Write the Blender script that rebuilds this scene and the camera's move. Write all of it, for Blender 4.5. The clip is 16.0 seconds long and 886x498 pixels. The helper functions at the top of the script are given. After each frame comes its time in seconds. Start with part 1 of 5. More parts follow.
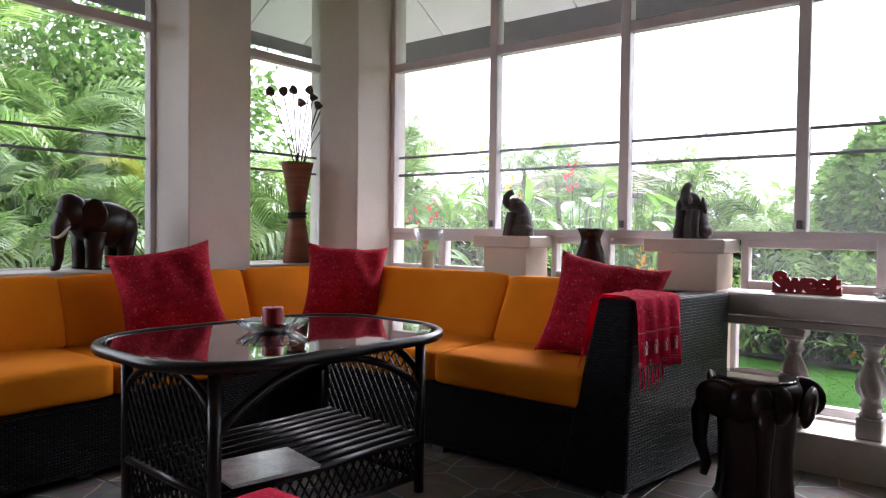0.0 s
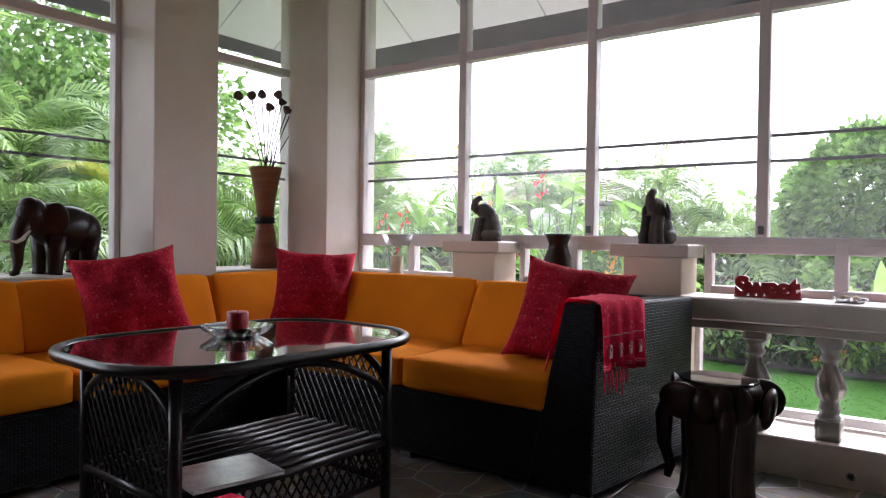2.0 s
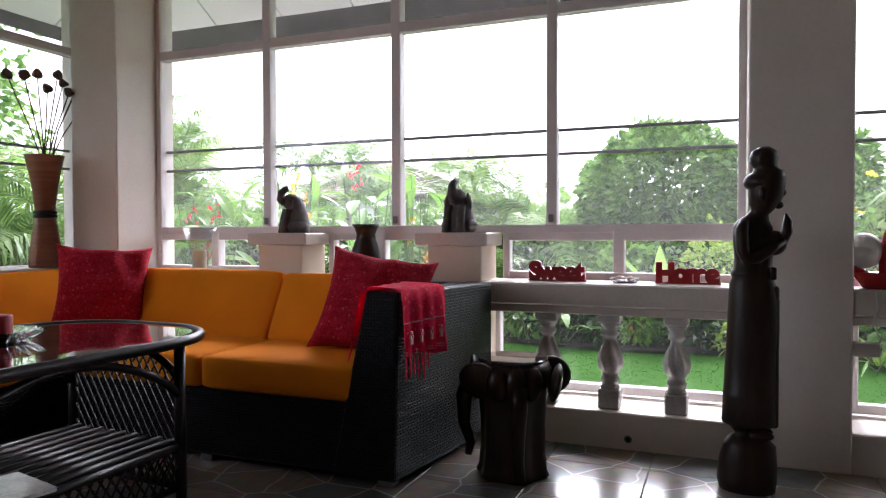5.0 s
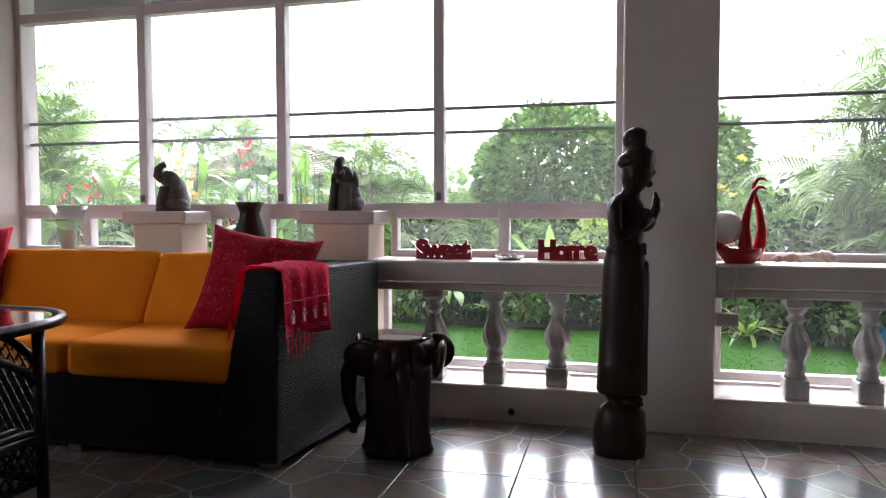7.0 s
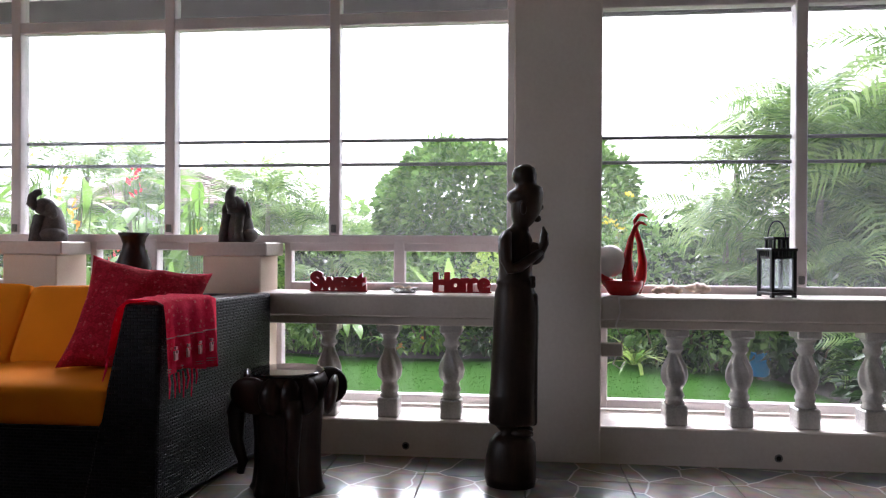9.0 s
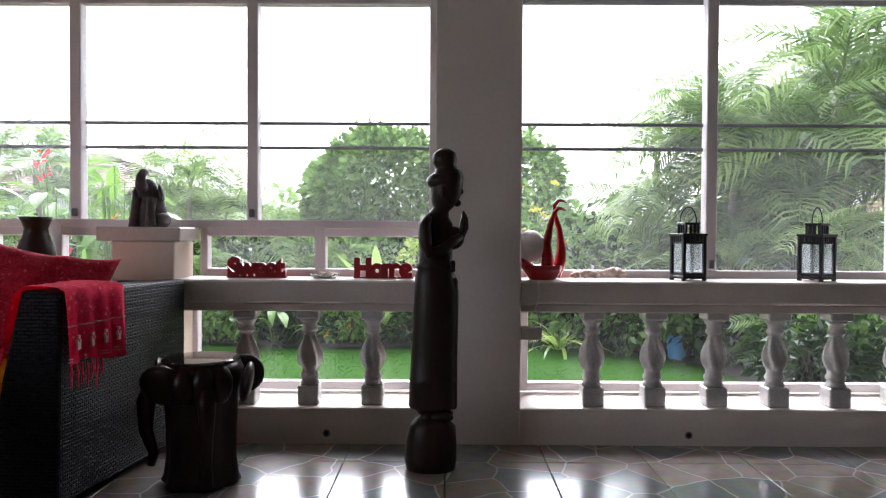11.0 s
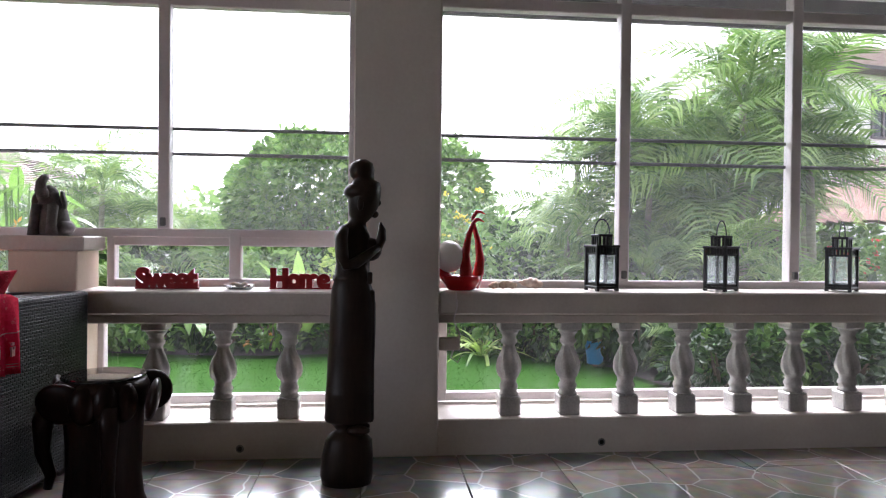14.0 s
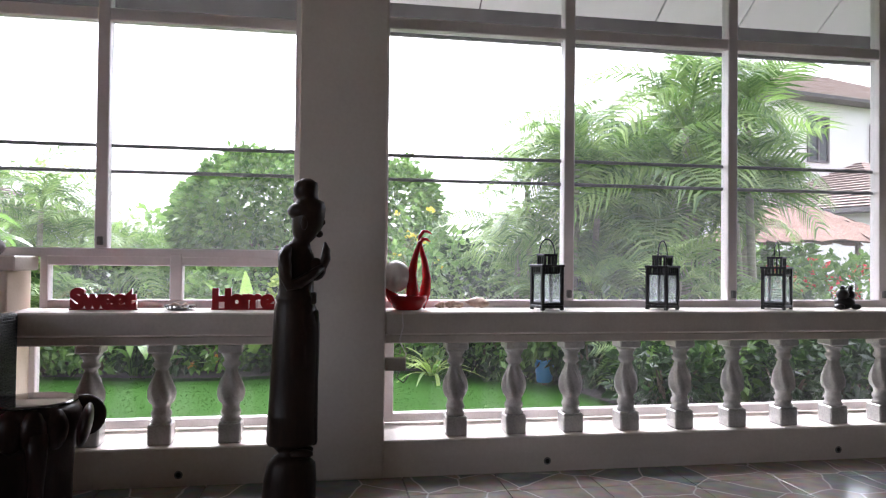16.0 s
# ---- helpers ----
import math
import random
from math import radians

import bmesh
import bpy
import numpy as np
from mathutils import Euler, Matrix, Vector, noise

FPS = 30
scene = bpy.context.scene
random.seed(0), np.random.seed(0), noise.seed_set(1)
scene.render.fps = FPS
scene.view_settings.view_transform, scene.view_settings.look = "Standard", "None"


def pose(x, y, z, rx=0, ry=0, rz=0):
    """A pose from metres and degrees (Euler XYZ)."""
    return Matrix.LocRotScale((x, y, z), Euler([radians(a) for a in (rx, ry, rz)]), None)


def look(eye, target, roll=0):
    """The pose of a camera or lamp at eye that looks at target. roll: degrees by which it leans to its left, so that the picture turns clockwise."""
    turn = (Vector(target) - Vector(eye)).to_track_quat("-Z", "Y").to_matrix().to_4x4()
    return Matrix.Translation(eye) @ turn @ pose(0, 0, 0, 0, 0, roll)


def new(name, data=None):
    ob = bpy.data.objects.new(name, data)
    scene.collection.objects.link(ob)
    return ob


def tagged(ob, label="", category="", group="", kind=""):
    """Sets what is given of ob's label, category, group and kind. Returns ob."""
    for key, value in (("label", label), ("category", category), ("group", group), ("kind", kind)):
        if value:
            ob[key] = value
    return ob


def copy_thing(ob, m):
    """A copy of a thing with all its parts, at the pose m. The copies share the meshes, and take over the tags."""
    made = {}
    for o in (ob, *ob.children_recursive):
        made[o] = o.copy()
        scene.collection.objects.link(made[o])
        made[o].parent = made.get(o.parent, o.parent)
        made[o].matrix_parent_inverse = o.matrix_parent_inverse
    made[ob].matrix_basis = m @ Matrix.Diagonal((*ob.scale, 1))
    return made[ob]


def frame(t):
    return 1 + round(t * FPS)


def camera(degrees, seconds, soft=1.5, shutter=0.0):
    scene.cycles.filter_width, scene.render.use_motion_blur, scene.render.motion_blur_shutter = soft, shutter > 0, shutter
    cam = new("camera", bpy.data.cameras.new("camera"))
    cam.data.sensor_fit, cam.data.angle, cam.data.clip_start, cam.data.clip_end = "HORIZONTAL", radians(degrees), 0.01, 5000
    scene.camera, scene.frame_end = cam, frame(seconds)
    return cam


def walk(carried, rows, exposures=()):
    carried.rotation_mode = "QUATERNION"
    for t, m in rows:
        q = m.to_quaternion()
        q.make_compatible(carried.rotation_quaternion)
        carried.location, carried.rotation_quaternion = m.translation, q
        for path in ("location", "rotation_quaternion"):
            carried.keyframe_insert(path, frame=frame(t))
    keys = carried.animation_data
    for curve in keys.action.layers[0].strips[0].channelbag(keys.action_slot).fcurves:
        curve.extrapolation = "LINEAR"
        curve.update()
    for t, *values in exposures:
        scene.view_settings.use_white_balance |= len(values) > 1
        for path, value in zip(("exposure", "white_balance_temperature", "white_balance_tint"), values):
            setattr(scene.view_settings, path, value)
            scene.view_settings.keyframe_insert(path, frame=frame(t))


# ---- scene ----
cam = camera(64.8, 16.0, soft=1.2)
PATH = [
    (0, (-0.048, 0.092, 0.947), (-1.288, 1.66, 0.895), 0.7),
    (0.5, (-0.043, 0.092, 0.946), (-1.271, 1.669, 0.898), 0.9),
    (1, (-0.041, 0.097, 0.942), (-1.254, 1.686, 0.899), 0.8),
    (1.5, (-0.038, 0.094, 0.94), (-1.24, 1.693, 0.903), 0.9),
    (2, (-0.029, 0.103, 0.936), (-1.208, 1.719, 0.906), 0.8),
    (2.5, (-0.021, 0.112, 0.936), (-1.16, 1.755, 0.906), 0.6),
    (3, (-0.012, 0.124, 0.928), (-1.087, 1.81, 0.901), 0.9),
    (3.5, (0.005, 0.135, 0.924), (-1.001, 1.863, 0.889), 0.4),
    (4, (0.015, 0.14, 0.927), (-0.897, 1.92, 0.897), 0.1),
    (6.5, (0.09, 0.181, 0.91), (-0.447, 2.106, 0.825), -0.1),
    (7, (0.1, 0.186, 0.908), (-0.374, 2.127, 0.808), -0.1),
    (7.5, (0.108, 0.184, 0.919), (-0.312, 2.137, 0.819), 0.0),
    (8, (0.116, 0.182, 0.919), (-0.214, 2.154, 0.887), 0.1),
    (8.5, (0.126, 0.183, 0.917), (-0.133, 2.166, 0.909), 0.2),
    (11, (0.181, 0.206, 0.896), (0.174, 2.205, 0.856), 0.3),
    (11.5, (0.192, 0.206, 0.912), (0.233, 2.205, 0.858), 0.3),
    (12, (0.201, 0.21, 0.909), (0.28, 2.208, 0.852), 0.4),
    (12.5, (0.2, 0.213, 0.905), (0.31, 2.209, 0.845), 0.5),
    (13, (0.214, 0.215, 0.914), (0.349, 2.209, 0.848), 0.6),
    (13.5, (0.219, 0.213, 0.916), (0.381, 2.206, 0.861), 0.6),
    (14, (0.222, 0.211, 0.924), (0.42, 2.201, 0.898), 0.6),
    (14.5, (0.237, 0.21, 0.92), (0.462, 2.197, 0.918), 0.5),
    (15, (0.242, 0.209, 0.917), (0.494, 2.193, 0.931), 0.5),
    (15.5, (0.248, 0.21, 0.928), (0.545, 2.188, 0.95), 0.6),
    (16, (0.254, 0.209, 0.927), (0.583, 2.182, 0.957), 0.6),
]
walk(cam, [(t, look(eye, target, roll)) for t, eye, target, roll in PATH], [(0, 2.55, 6000, 21), (7, 2.47, 6000, 21), (16, 2.4, 6000, 21)])

# ---- world, sun, exposure ----
world = bpy.data.worlds.new("overcast_sky")
scene.world = world
world.use_nodes = True
wn = world.node_tree
wn.nodes.clear()
sky = wn.nodes.new("ShaderNodeTexSky")
sky.sky_type = "NISHITA"
sky.sun_disc = False
sky.sun_elevation = radians(46)
sky.sun_rotation = radians(354)
sky.dust_density = 4.0
grey = wn.nodes.new("ShaderNodeHueSaturation")
grey.inputs["Saturation"].default_value = 0.12
bg = wn.nodes.new("ShaderNodeBackground")
bg.inputs["Strength"].default_value = 0.15
wout = wn.nodes.new("ShaderNodeOutputWorld")
wn.links.new(sky.outputs[0], grey.inputs["Color"])
wn.links.new(grey.outputs[0], bg.inputs["Color"])
wn.links.new(bg.outputs[0], wout.inputs["Surface"])
sun_data = bpy.data.lights.new("sun", "SUN")
sun_data.energy, sun_data.angle, sun_data.color = 0.4, radians(40), (1.0, 0.97, 0.92)
sun = new("sun", sun_data)
sun.matrix_world = look((-1.6, 18, 15.6), (0, 3, 0))


def window_fill_lamp(name, x, y, z, w, h, turn, watts):
    """An added area lamp in one window opening that tops up the sky light."""
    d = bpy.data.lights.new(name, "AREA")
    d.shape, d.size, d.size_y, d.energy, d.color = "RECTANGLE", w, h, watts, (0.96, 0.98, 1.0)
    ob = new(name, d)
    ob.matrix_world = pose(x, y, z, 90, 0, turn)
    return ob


# ---- materials ----
def shader(name):
    m = bpy.data.materials.new(name)
    m.use_nodes = True
    nt = m.node_tree
    return m, nt, nt.nodes["Principled BSDF"]


def link(nt, a, b):
    nt.links.new(a, b)


def ramp_node(nt, fac, stops):
    r = nt.nodes.new("ShaderNodeValToRGB")
    el = r.color_ramp.elements
    while len(el) < len(stops):
        el.new(0.5)
    for e, (p, c) in zip(el, stops):
        e.position, e.color = p, (*c, 1)
    link(nt, fac, r.inputs[0])
    return r


def noise_node(nt, scale, detail=4, coord="Object", stretch=None):
    tc = nt.nodes.new("ShaderNodeTexCoord")
    n = nt.nodes.new("ShaderNodeTexNoise")
    n.inputs["Scale"].default_value, n.inputs["Detail"].default_value = scale, detail
    src = tc.outputs[coord]
    if stretch:
        mp = nt.nodes.new("ShaderNodeMapping")
        mp.inputs["Scale"].default_value = stretch
        link(nt, src, mp.inputs[0])
        src = mp.outputs[0]
    link(nt, src, n.inputs["Vector"])
    return n


def bump(nt, bsdf, height, strength=0.3, dist=0.01):
    b = nt.nodes.new("ShaderNodeBump")
    b.inputs["Strength"].default_value, b.inputs["Distance"].default_value = strength, dist
    link(nt, height, b.inputs["Height"])
    link(nt, b.outputs[0], bsdf.inputs["Normal"])


def grainy(name, dark, light, scale=8, rough=0.6, metal=0.0, fine=120, bumped=0.15, stretch=None, coat=0.0, spec=0.5):
    """Two-scale mottled paint, stone, wood or cloth."""
    m, nt, b = shader(name)
    n1 = noise_node(nt, scale, 5, stretch=stretch)
    n2 = noise_node(nt, fine, 3, stretch=stretch)
    mix = nt.nodes.new("ShaderNodeMix")
    mix.inputs[0].default_value = 0.35
    link(nt, n1.outputs["Fac"], mix.inputs[2])
    link(nt, n2.outputs["Fac"], mix.inputs[3])
    r = ramp_node(nt, mix.outputs[0], [(0.32, dark), (0.68, light)])
    link(nt, r.outputs[0], b.inputs["Base Color"])
    mr = nt.nodes.new("ShaderNodeMapRange")
    mr.inputs[3].default_value, mr.inputs[4].default_value = max(0.02, rough - 0.08), min(1, rough + 0.08)
    link(nt, n1.outputs["Fac"], mr.inputs[0])
    link(nt, mr.outputs[0], b.inputs["Roughness"])
    b.inputs["Metallic"].default_value = metal
    b.inputs["Specular IOR Level"].default_value = spec
    b.inputs["Coat Weight"].default_value = coat
    if bumped:
        bump(nt, b, n2.outputs["Fac"], bumped, 0.004)
    return m


wall_paint = grainy("wall_paint", (0.68, 0.61, 0.56), (0.78, 0.72, 0.67), 3, 0.7, fine=60, bumped=0.12)
# for the unseen back and end walls: dark tan set to cut bounced light
back_low_bounce = grainy("back_low_bounce", (0.17, 0.125, 0.09), (0.23, 0.17, 0.13), 3, 0.8)
ledge_paint = grainy("ledge_paint", (0.52, 0.46, 0.41), (0.64, 0.58, 0.53), 5, 0.55, fine=80, bumped=0.12)
frame_paint = grainy("frame_paint", (0.66, 0.60, 0.60), (0.76, 0.71, 0.71), 6, 0.4, fine=90, bumped=0.05)
muntin_paint = grainy("muntin_paint", (0.10, 0.10, 0.10), (0.22, 0.21, 0.20), 20, 0.5, fine=150)
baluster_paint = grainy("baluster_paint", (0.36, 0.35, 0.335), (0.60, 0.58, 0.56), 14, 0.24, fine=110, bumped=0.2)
# for the unseen ceiling: tan kept low so that it bounces less fill
ceiling_low_bounce = grainy("ceiling_low_bounce", (0.36, 0.31, 0.27), (0.44, 0.39, 0.34), 3, 0.8)
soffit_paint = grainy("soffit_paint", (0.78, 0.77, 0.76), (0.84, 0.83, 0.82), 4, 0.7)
fascia_wood = grainy("fascia_wood", (0.09, 0.08, 0.085), (0.16, 0.14, 0.15), 10, 0.6)
plinth_paint = grainy("plinth_paint", (0.66, 0.55, 0.44), (0.76, 0.66, 0.55), 6, 0.6)
orange_cloth = grainy("orange_cloth", (0.72, 0.205, 0.003), (0.84, 0.27, 0.006), 5, 0.9, fine=420, bumped=0.25, spec=0.15)
black_rattan = grainy("black_rattan", (0.008, 0.007, 0.007), (0.022, 0.019, 0.018), 30, 0.32, fine=160, coat=0.08, spec=0.35)
dark_wood = grainy("dark_wood", (0.006, 0.003, 0.002), (0.028, 0.010, 0.006), 14, 0.36, fine=90, stretch=(1, 1, 0.25), coat=0.05, spec=0.28)
statue_wood = grainy("statue_wood", (0.009, 0.005, 0.003), (0.036, 0.019, 0.011), 12, 0.42, fine=80, stretch=(1, 1, 0.2), spec=0.3)
vase_wood = grainy("vase_wood", (0.16, 0.055, 0.03), (0.30, 0.12, 0.065), 9, 0.45, fine=70, stretch=(0.3, 0.3, 5))
stone_grey = grainy("stone_grey", (0.055, 0.048, 0.045), (0.13, 0.115, 0.108), 22, 0.8, fine=140, bumped=0.5)
red_paint = grainy("red_paint", (0.24, 0.004, 0.007), (0.34, 0.007, 0.012), 12, 0.3, coat=0.4)
red_glaze = grainy("red_glaze", (0.40, 0.008, 0.010), (0.52, 0.014, 0.014), 8, 0.12, coat=0.6, bumped=0.02)
motif_thread = grainy("motif_thread", (0.55, 0.20, 0.24), (0.78, 0.50, 0.50), 60, 0.9, fine=300, bumped=0.4)
red_wax = grainy("red_wax", (0.26, 0.004, 0.007), (0.36, 0.007, 0.012), 10, 0.4)
cream_wax = grainy("cream_wax", (0.74, 0.62, 0.45), (0.84, 0.74, 0.58), 8, 0.5)
black_metal = grainy("black_metal", (0.008, 0.008, 0.008), (0.02, 0.02, 0.02), 20, 0.4, 0.3)
chrome = grainy("steel", (0.22, 0.22, 0.22), (0.32, 0.32, 0.32), 20, 0.4, 1.0)
white_globe = grainy("white_globe", (0.72, 0.70, 0.68), (0.80, 0.78, 0.76), 5, 0.35)
shell_mat = grainy("sea_shell", (0.55, 0.36, 0.26), (0.82, 0.70, 0.58), 25, 0.4, bumped=0.3)
paper_mat = grainy("printed_paper", (0.45, 0.45, 0.47), (0.75, 0.75, 0.76), 14, 0.35)
bark = grainy("bark", (0.10, 0.07, 0.05), (0.24, 0.19, 0.14), 12, 0.9, bumped=0.6)
palm_bark = grainy("palm_bark", (0.20, 0.19, 0.12), (0.36, 0.34, 0.24), 6, 0.8, stretch=(1, 1, 6), bumped=0.4)
tusk_mat = grainy("tusk", (0.7, 0.66, 0.58), (0.8, 0.77, 0.7), 20, 0.4)
pod_mat = grainy("dried_pod", (0.05, 0.028, 0.02), (0.13, 0.075, 0.055), 30, 0.8, bumped=0.5)
soil = grainy("soil", (0.012, 0.010, 0.007), (0.036, 0.030, 0.020), 6, 0.95, bumped=0.6)
blue_plastic = grainy("blue_plastic", (0.015, 0.20, 0.50), (0.02, 0.26, 0.60), 8, 0.4)
roof_tile = grainy("roof_tile", (0.34, 0.24, 0.21), (0.50, 0.40, 0.36), 3, 0.8, bumped=0.3)
roof_red = grainy("roof_red", (0.60, 0.43, 0.38), (0.74, 0.58, 0.53), 3, 0.8, bumped=0.3)
house_paint = grainy("house_paint", (0.80, 0.77, 0.74), (0.88, 0.86, 0.84), 1.5, 0.8)
dark_pane = grainy("dark_pane", (0.02, 0.025, 0.03), (0.05, 0.055, 0.06), 2, 0.15)
hole_dark = grainy("hole_dark", (0.004, 0.004, 0.004), (0.012, 0.01, 0.01), 20, 0.9)


def lawn_material():
    m, nt, b = shader("lawn")
    n1 = noise_node(nt, 0.8, 4)
    n2 = noise_node(nt, 60, 3)
    mix = nt.nodes.new("ShaderNodeMix")
    mix.inputs[0].default_value = 0.5
    link(nt, n1.outputs["Fac"], mix.inputs[2])
    link(nt, n2.outputs["Fac"], mix.inputs[3])
    r = ramp_node(nt, mix.outputs[0], [(0.3, (0.019, 0.072, 0.004)), (0.7, (0.028, 0.096, 0.006))])
    link(nt, r.outputs[0], b.inputs["Base Color"])
    b.inputs["Roughness"].default_value = 0.95
    b.inputs["Specular IOR Level"].default_value = 0.08
    bump(nt, b, n2.outputs["Fac"], 0.15, 0.02)
    return m


def leaf_material(name, dark, light, per="Object", gloss=0.35, translucent=0.45, spec=0.5):
    """A leaf: glossy skin over colour that light also shines through."""
    m, nt, b = shader(name)
    src = None
    if per == "Island":
        g = nt.nodes.new("ShaderNodeNewGeometry")
        src = g.outputs["Random Per Island"]
    else:
        g = nt.nodes.new("ShaderNodeObjectInfo")
        src = g.outputs["Random"]
    n = noise_node(nt, 3.0, 3)
    mix = nt.nodes.new("ShaderNodeMix")
    mix.inputs[0].default_value = 0.45
    link(nt, src, mix.inputs[2])
    link(nt, n.outputs["Fac"], mix.inputs[3])
    r = ramp_node(nt, mix.outputs[0], [(0.15, dark), (0.85, light)])
    link(nt, r.outputs[0], b.inputs["Base Color"])
    b.inputs["Roughness"].default_value = gloss
    b.inputs["Specular IOR Level"].default_value = spec
    t = nt.nodes.new("ShaderNodeBsdfTranslucent")
    link(nt, r.outputs[0], t.inputs["Color"])
    ms = nt.nodes.new("ShaderNodeMixShader")
    ms.inputs[0].default_value = translucent
    link(nt, b.outputs[0], ms.inputs[1])
    link(nt, t.outputs[0], ms.inputs[2])
    link(nt, ms.outputs[0], nt.nodes["Material Output"].inputs["Surface"])
    return m


palm_leaf = leaf_material("palm_leaf", (0.06, 0.145, 0.034), (0.30, 0.45, 0.13), "Island", 0.4)
palm_leaf_bright = leaf_material("palm_leaf_bright", (0.16, 0.31, 0.06), (0.42, 0.58, 0.18), "Island", 0.4)
palm_leaf_yellow = leaf_material("palm_leaf_yellow", (0.26, 0.3, 0.03), (0.42, 0.42, 0.08), "Island", 0.4)
hedge_leaf = leaf_material("hedge_leaf", (0.055, 0.145, 0.032), (0.30, 0.48, 0.13), "Island", 0.3, 0.35)
shrub_leaf = leaf_material("shrub_leaf", (0.05, 0.125, 0.03), (0.23, 0.37, 0.1), "Island", 0.35)
pale_leaf = leaf_material("pale_leaf", (0.24, 0.4, 0.06), (0.5, 0.62, 0.17), "Island", 0.4)
# near-black leaf; in the palm clump it carries the shade in its colour
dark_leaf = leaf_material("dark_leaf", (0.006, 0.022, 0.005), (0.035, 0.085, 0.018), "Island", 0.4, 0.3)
broad_leaf = leaf_material("broad_leaf", (0.08, 0.21, 0.03), (0.27, 0.46, 0.09), "Island", 0.3)
flower_red = leaf_material("flower_red", (0.60, 0.03, 0.05), (0.80, 0.10, 0.10), "Island", 0.5)
flower_orange = leaf_material("flower_orange", (0.75, 0.28, 0.03), (0.85, 0.5, 0.08), "Island", 0.5)
flower_yellow = leaf_material("flower_yellow", (0.75, 0.6, 0.03), (0.85, 0.75, 0.15), "Island", 0.5)
grass_blade = leaf_material("grass_blade", (0.02, 0.078, 0.004), (0.028, 0.098, 0.006), "Island", 0.9, 0.4, 0.08)
lawn = lawn_material()


def wicker_material():
    """Flat black resin strips woven one over, one under."""
    m, nt, b = shader("black_wicker")
    tc = nt.nodes.new("ShaderNodeTexCoord")
    br = nt.nodes.new("ShaderNodeTexBrick")
    br.inputs["Scale"].default_value = 1.0
    br.inputs["Mortar Size"].default_value = 0.0026
    br.inputs["Mortar Smooth"].default_value = 1.0
    br.inputs["Brick Width"].default_value = 0.024
    br.inputs["Row Height"].default_value = 0.0115
    sep = nt.nodes.new("ShaderNodeSeparateXYZ")
    add = nt.nodes.new("ShaderNodeMath")
    com = nt.nodes.new("ShaderNodeCombineXYZ")
    link(nt, tc.outputs["Object"], sep.inputs[0])
    link(nt, sep.outputs[0], add.inputs[0])
    link(nt, sep.outputs[1], add.inputs[1])
    link(nt, add.outputs[0], com.inputs[0])
    link(nt, sep.outputs[2], com.inputs[1])
    link(nt, com.outputs[0], br.inputs["Vector"])
    br.inputs["Color1"].default_value = (0.013, 0.013, 0.015, 1)
    br.inputs["Color2"].default_value = (0.021, 0.021, 0.024, 1)
    br.inputs["Mortar"].default_value = (0.004, 0.004, 0.005, 1)
    link(nt, br.outputs["Color"], b.inputs["Base Color"])
    b.inputs["Roughness"].default_value = 0.36
    b.inputs["Specular IOR Level"].default_value = 0.13
    inv = nt.nodes.new("ShaderNodeMath")
    inv.operation = "SUBTRACT"
    inv.inputs[0].default_value = 1.0
    link(nt, br.outputs["Fac"], inv.inputs[1])
    bump(nt, b, inv.outputs[0], 1.0, 0.006)
    return m


wicker = wicker_material()


def batik_material(name, base, dark, pale):
    """Red ikat cotton: rows of small pale motifs and darker bands."""
    m, nt, b = shader(name)
    tc = nt.nodes.new("ShaderNodeTexCoord")
    w = nt.nodes.new("ShaderNodeTexWave")
    w.wave_type, w.bands_direction = "BANDS", "Z"
    w.inputs["Scale"].default_value, w.inputs["Distortion"].default_value = 6.0, 9.0
    w.inputs["Detail Scale"].default_value = 12.0
    link(nt, tc.outputs["Object"], w.inputs["Vector"])
    v = nt.nodes.new("ShaderNodeTexVoronoi")
    v.inputs["Scale"].default_value = 42
    link(nt, tc.outputs["Object"], v.inputs["Vector"])
    r1 = ramp_node(nt, w.outputs["Fac"], [(0.0, dark), (1.0, base)])
    lt = nt.nodes.new("ShaderNodeMath")
    lt.operation = "LESS_THAN"
    lt.inputs[1].default_value = 0.26
    link(nt, v.outputs["Distance"], lt.inputs[0])
    mul = nt.nodes.new("ShaderNodeMath")
    mul.operation = "MULTIPLY"
    link(nt, lt.outputs[0], mul.inputs[0])
    link(nt, w.outputs["Fac"], mul.inputs[1])
    sc = nt.nodes.new("ShaderNodeMath")
    sc.operation = "MULTIPLY"
    sc.inputs[1].default_value = 0.35
    link(nt, mul.outputs[0], sc.inputs[0])
    mix = nt.nodes.new("ShaderNodeMix")
    mix.data_type = "RGBA"
    link(nt, sc.outputs[0], mix.inputs[0])
    link(nt, r1.outputs[0], mix.inputs[6])
    mix.inputs[7].default_value = (*pale, 1)
    link(nt, mix.outputs[2], b.inputs["Base Color"])
    b.inputs["Roughness"].default_value = 0.9
    b.inputs["Specular IOR Level"].default_value = 0.15
    n = noise_node(nt, 500, 2)
    bump(nt, b, n.outputs["Fac"], 0.3, 0.003)
    return m


red_batik = batik_material("red_batik", (0.46, 0.014, 0.034), (0.28, 0.007, 0.018), (0.66, 0.16, 0.17))
red_throw = batik_material("red_throw", (0.88, 0.030, 0.095), (0.78, 0.020, 0.07), (0.75, 0.35, 0.35))


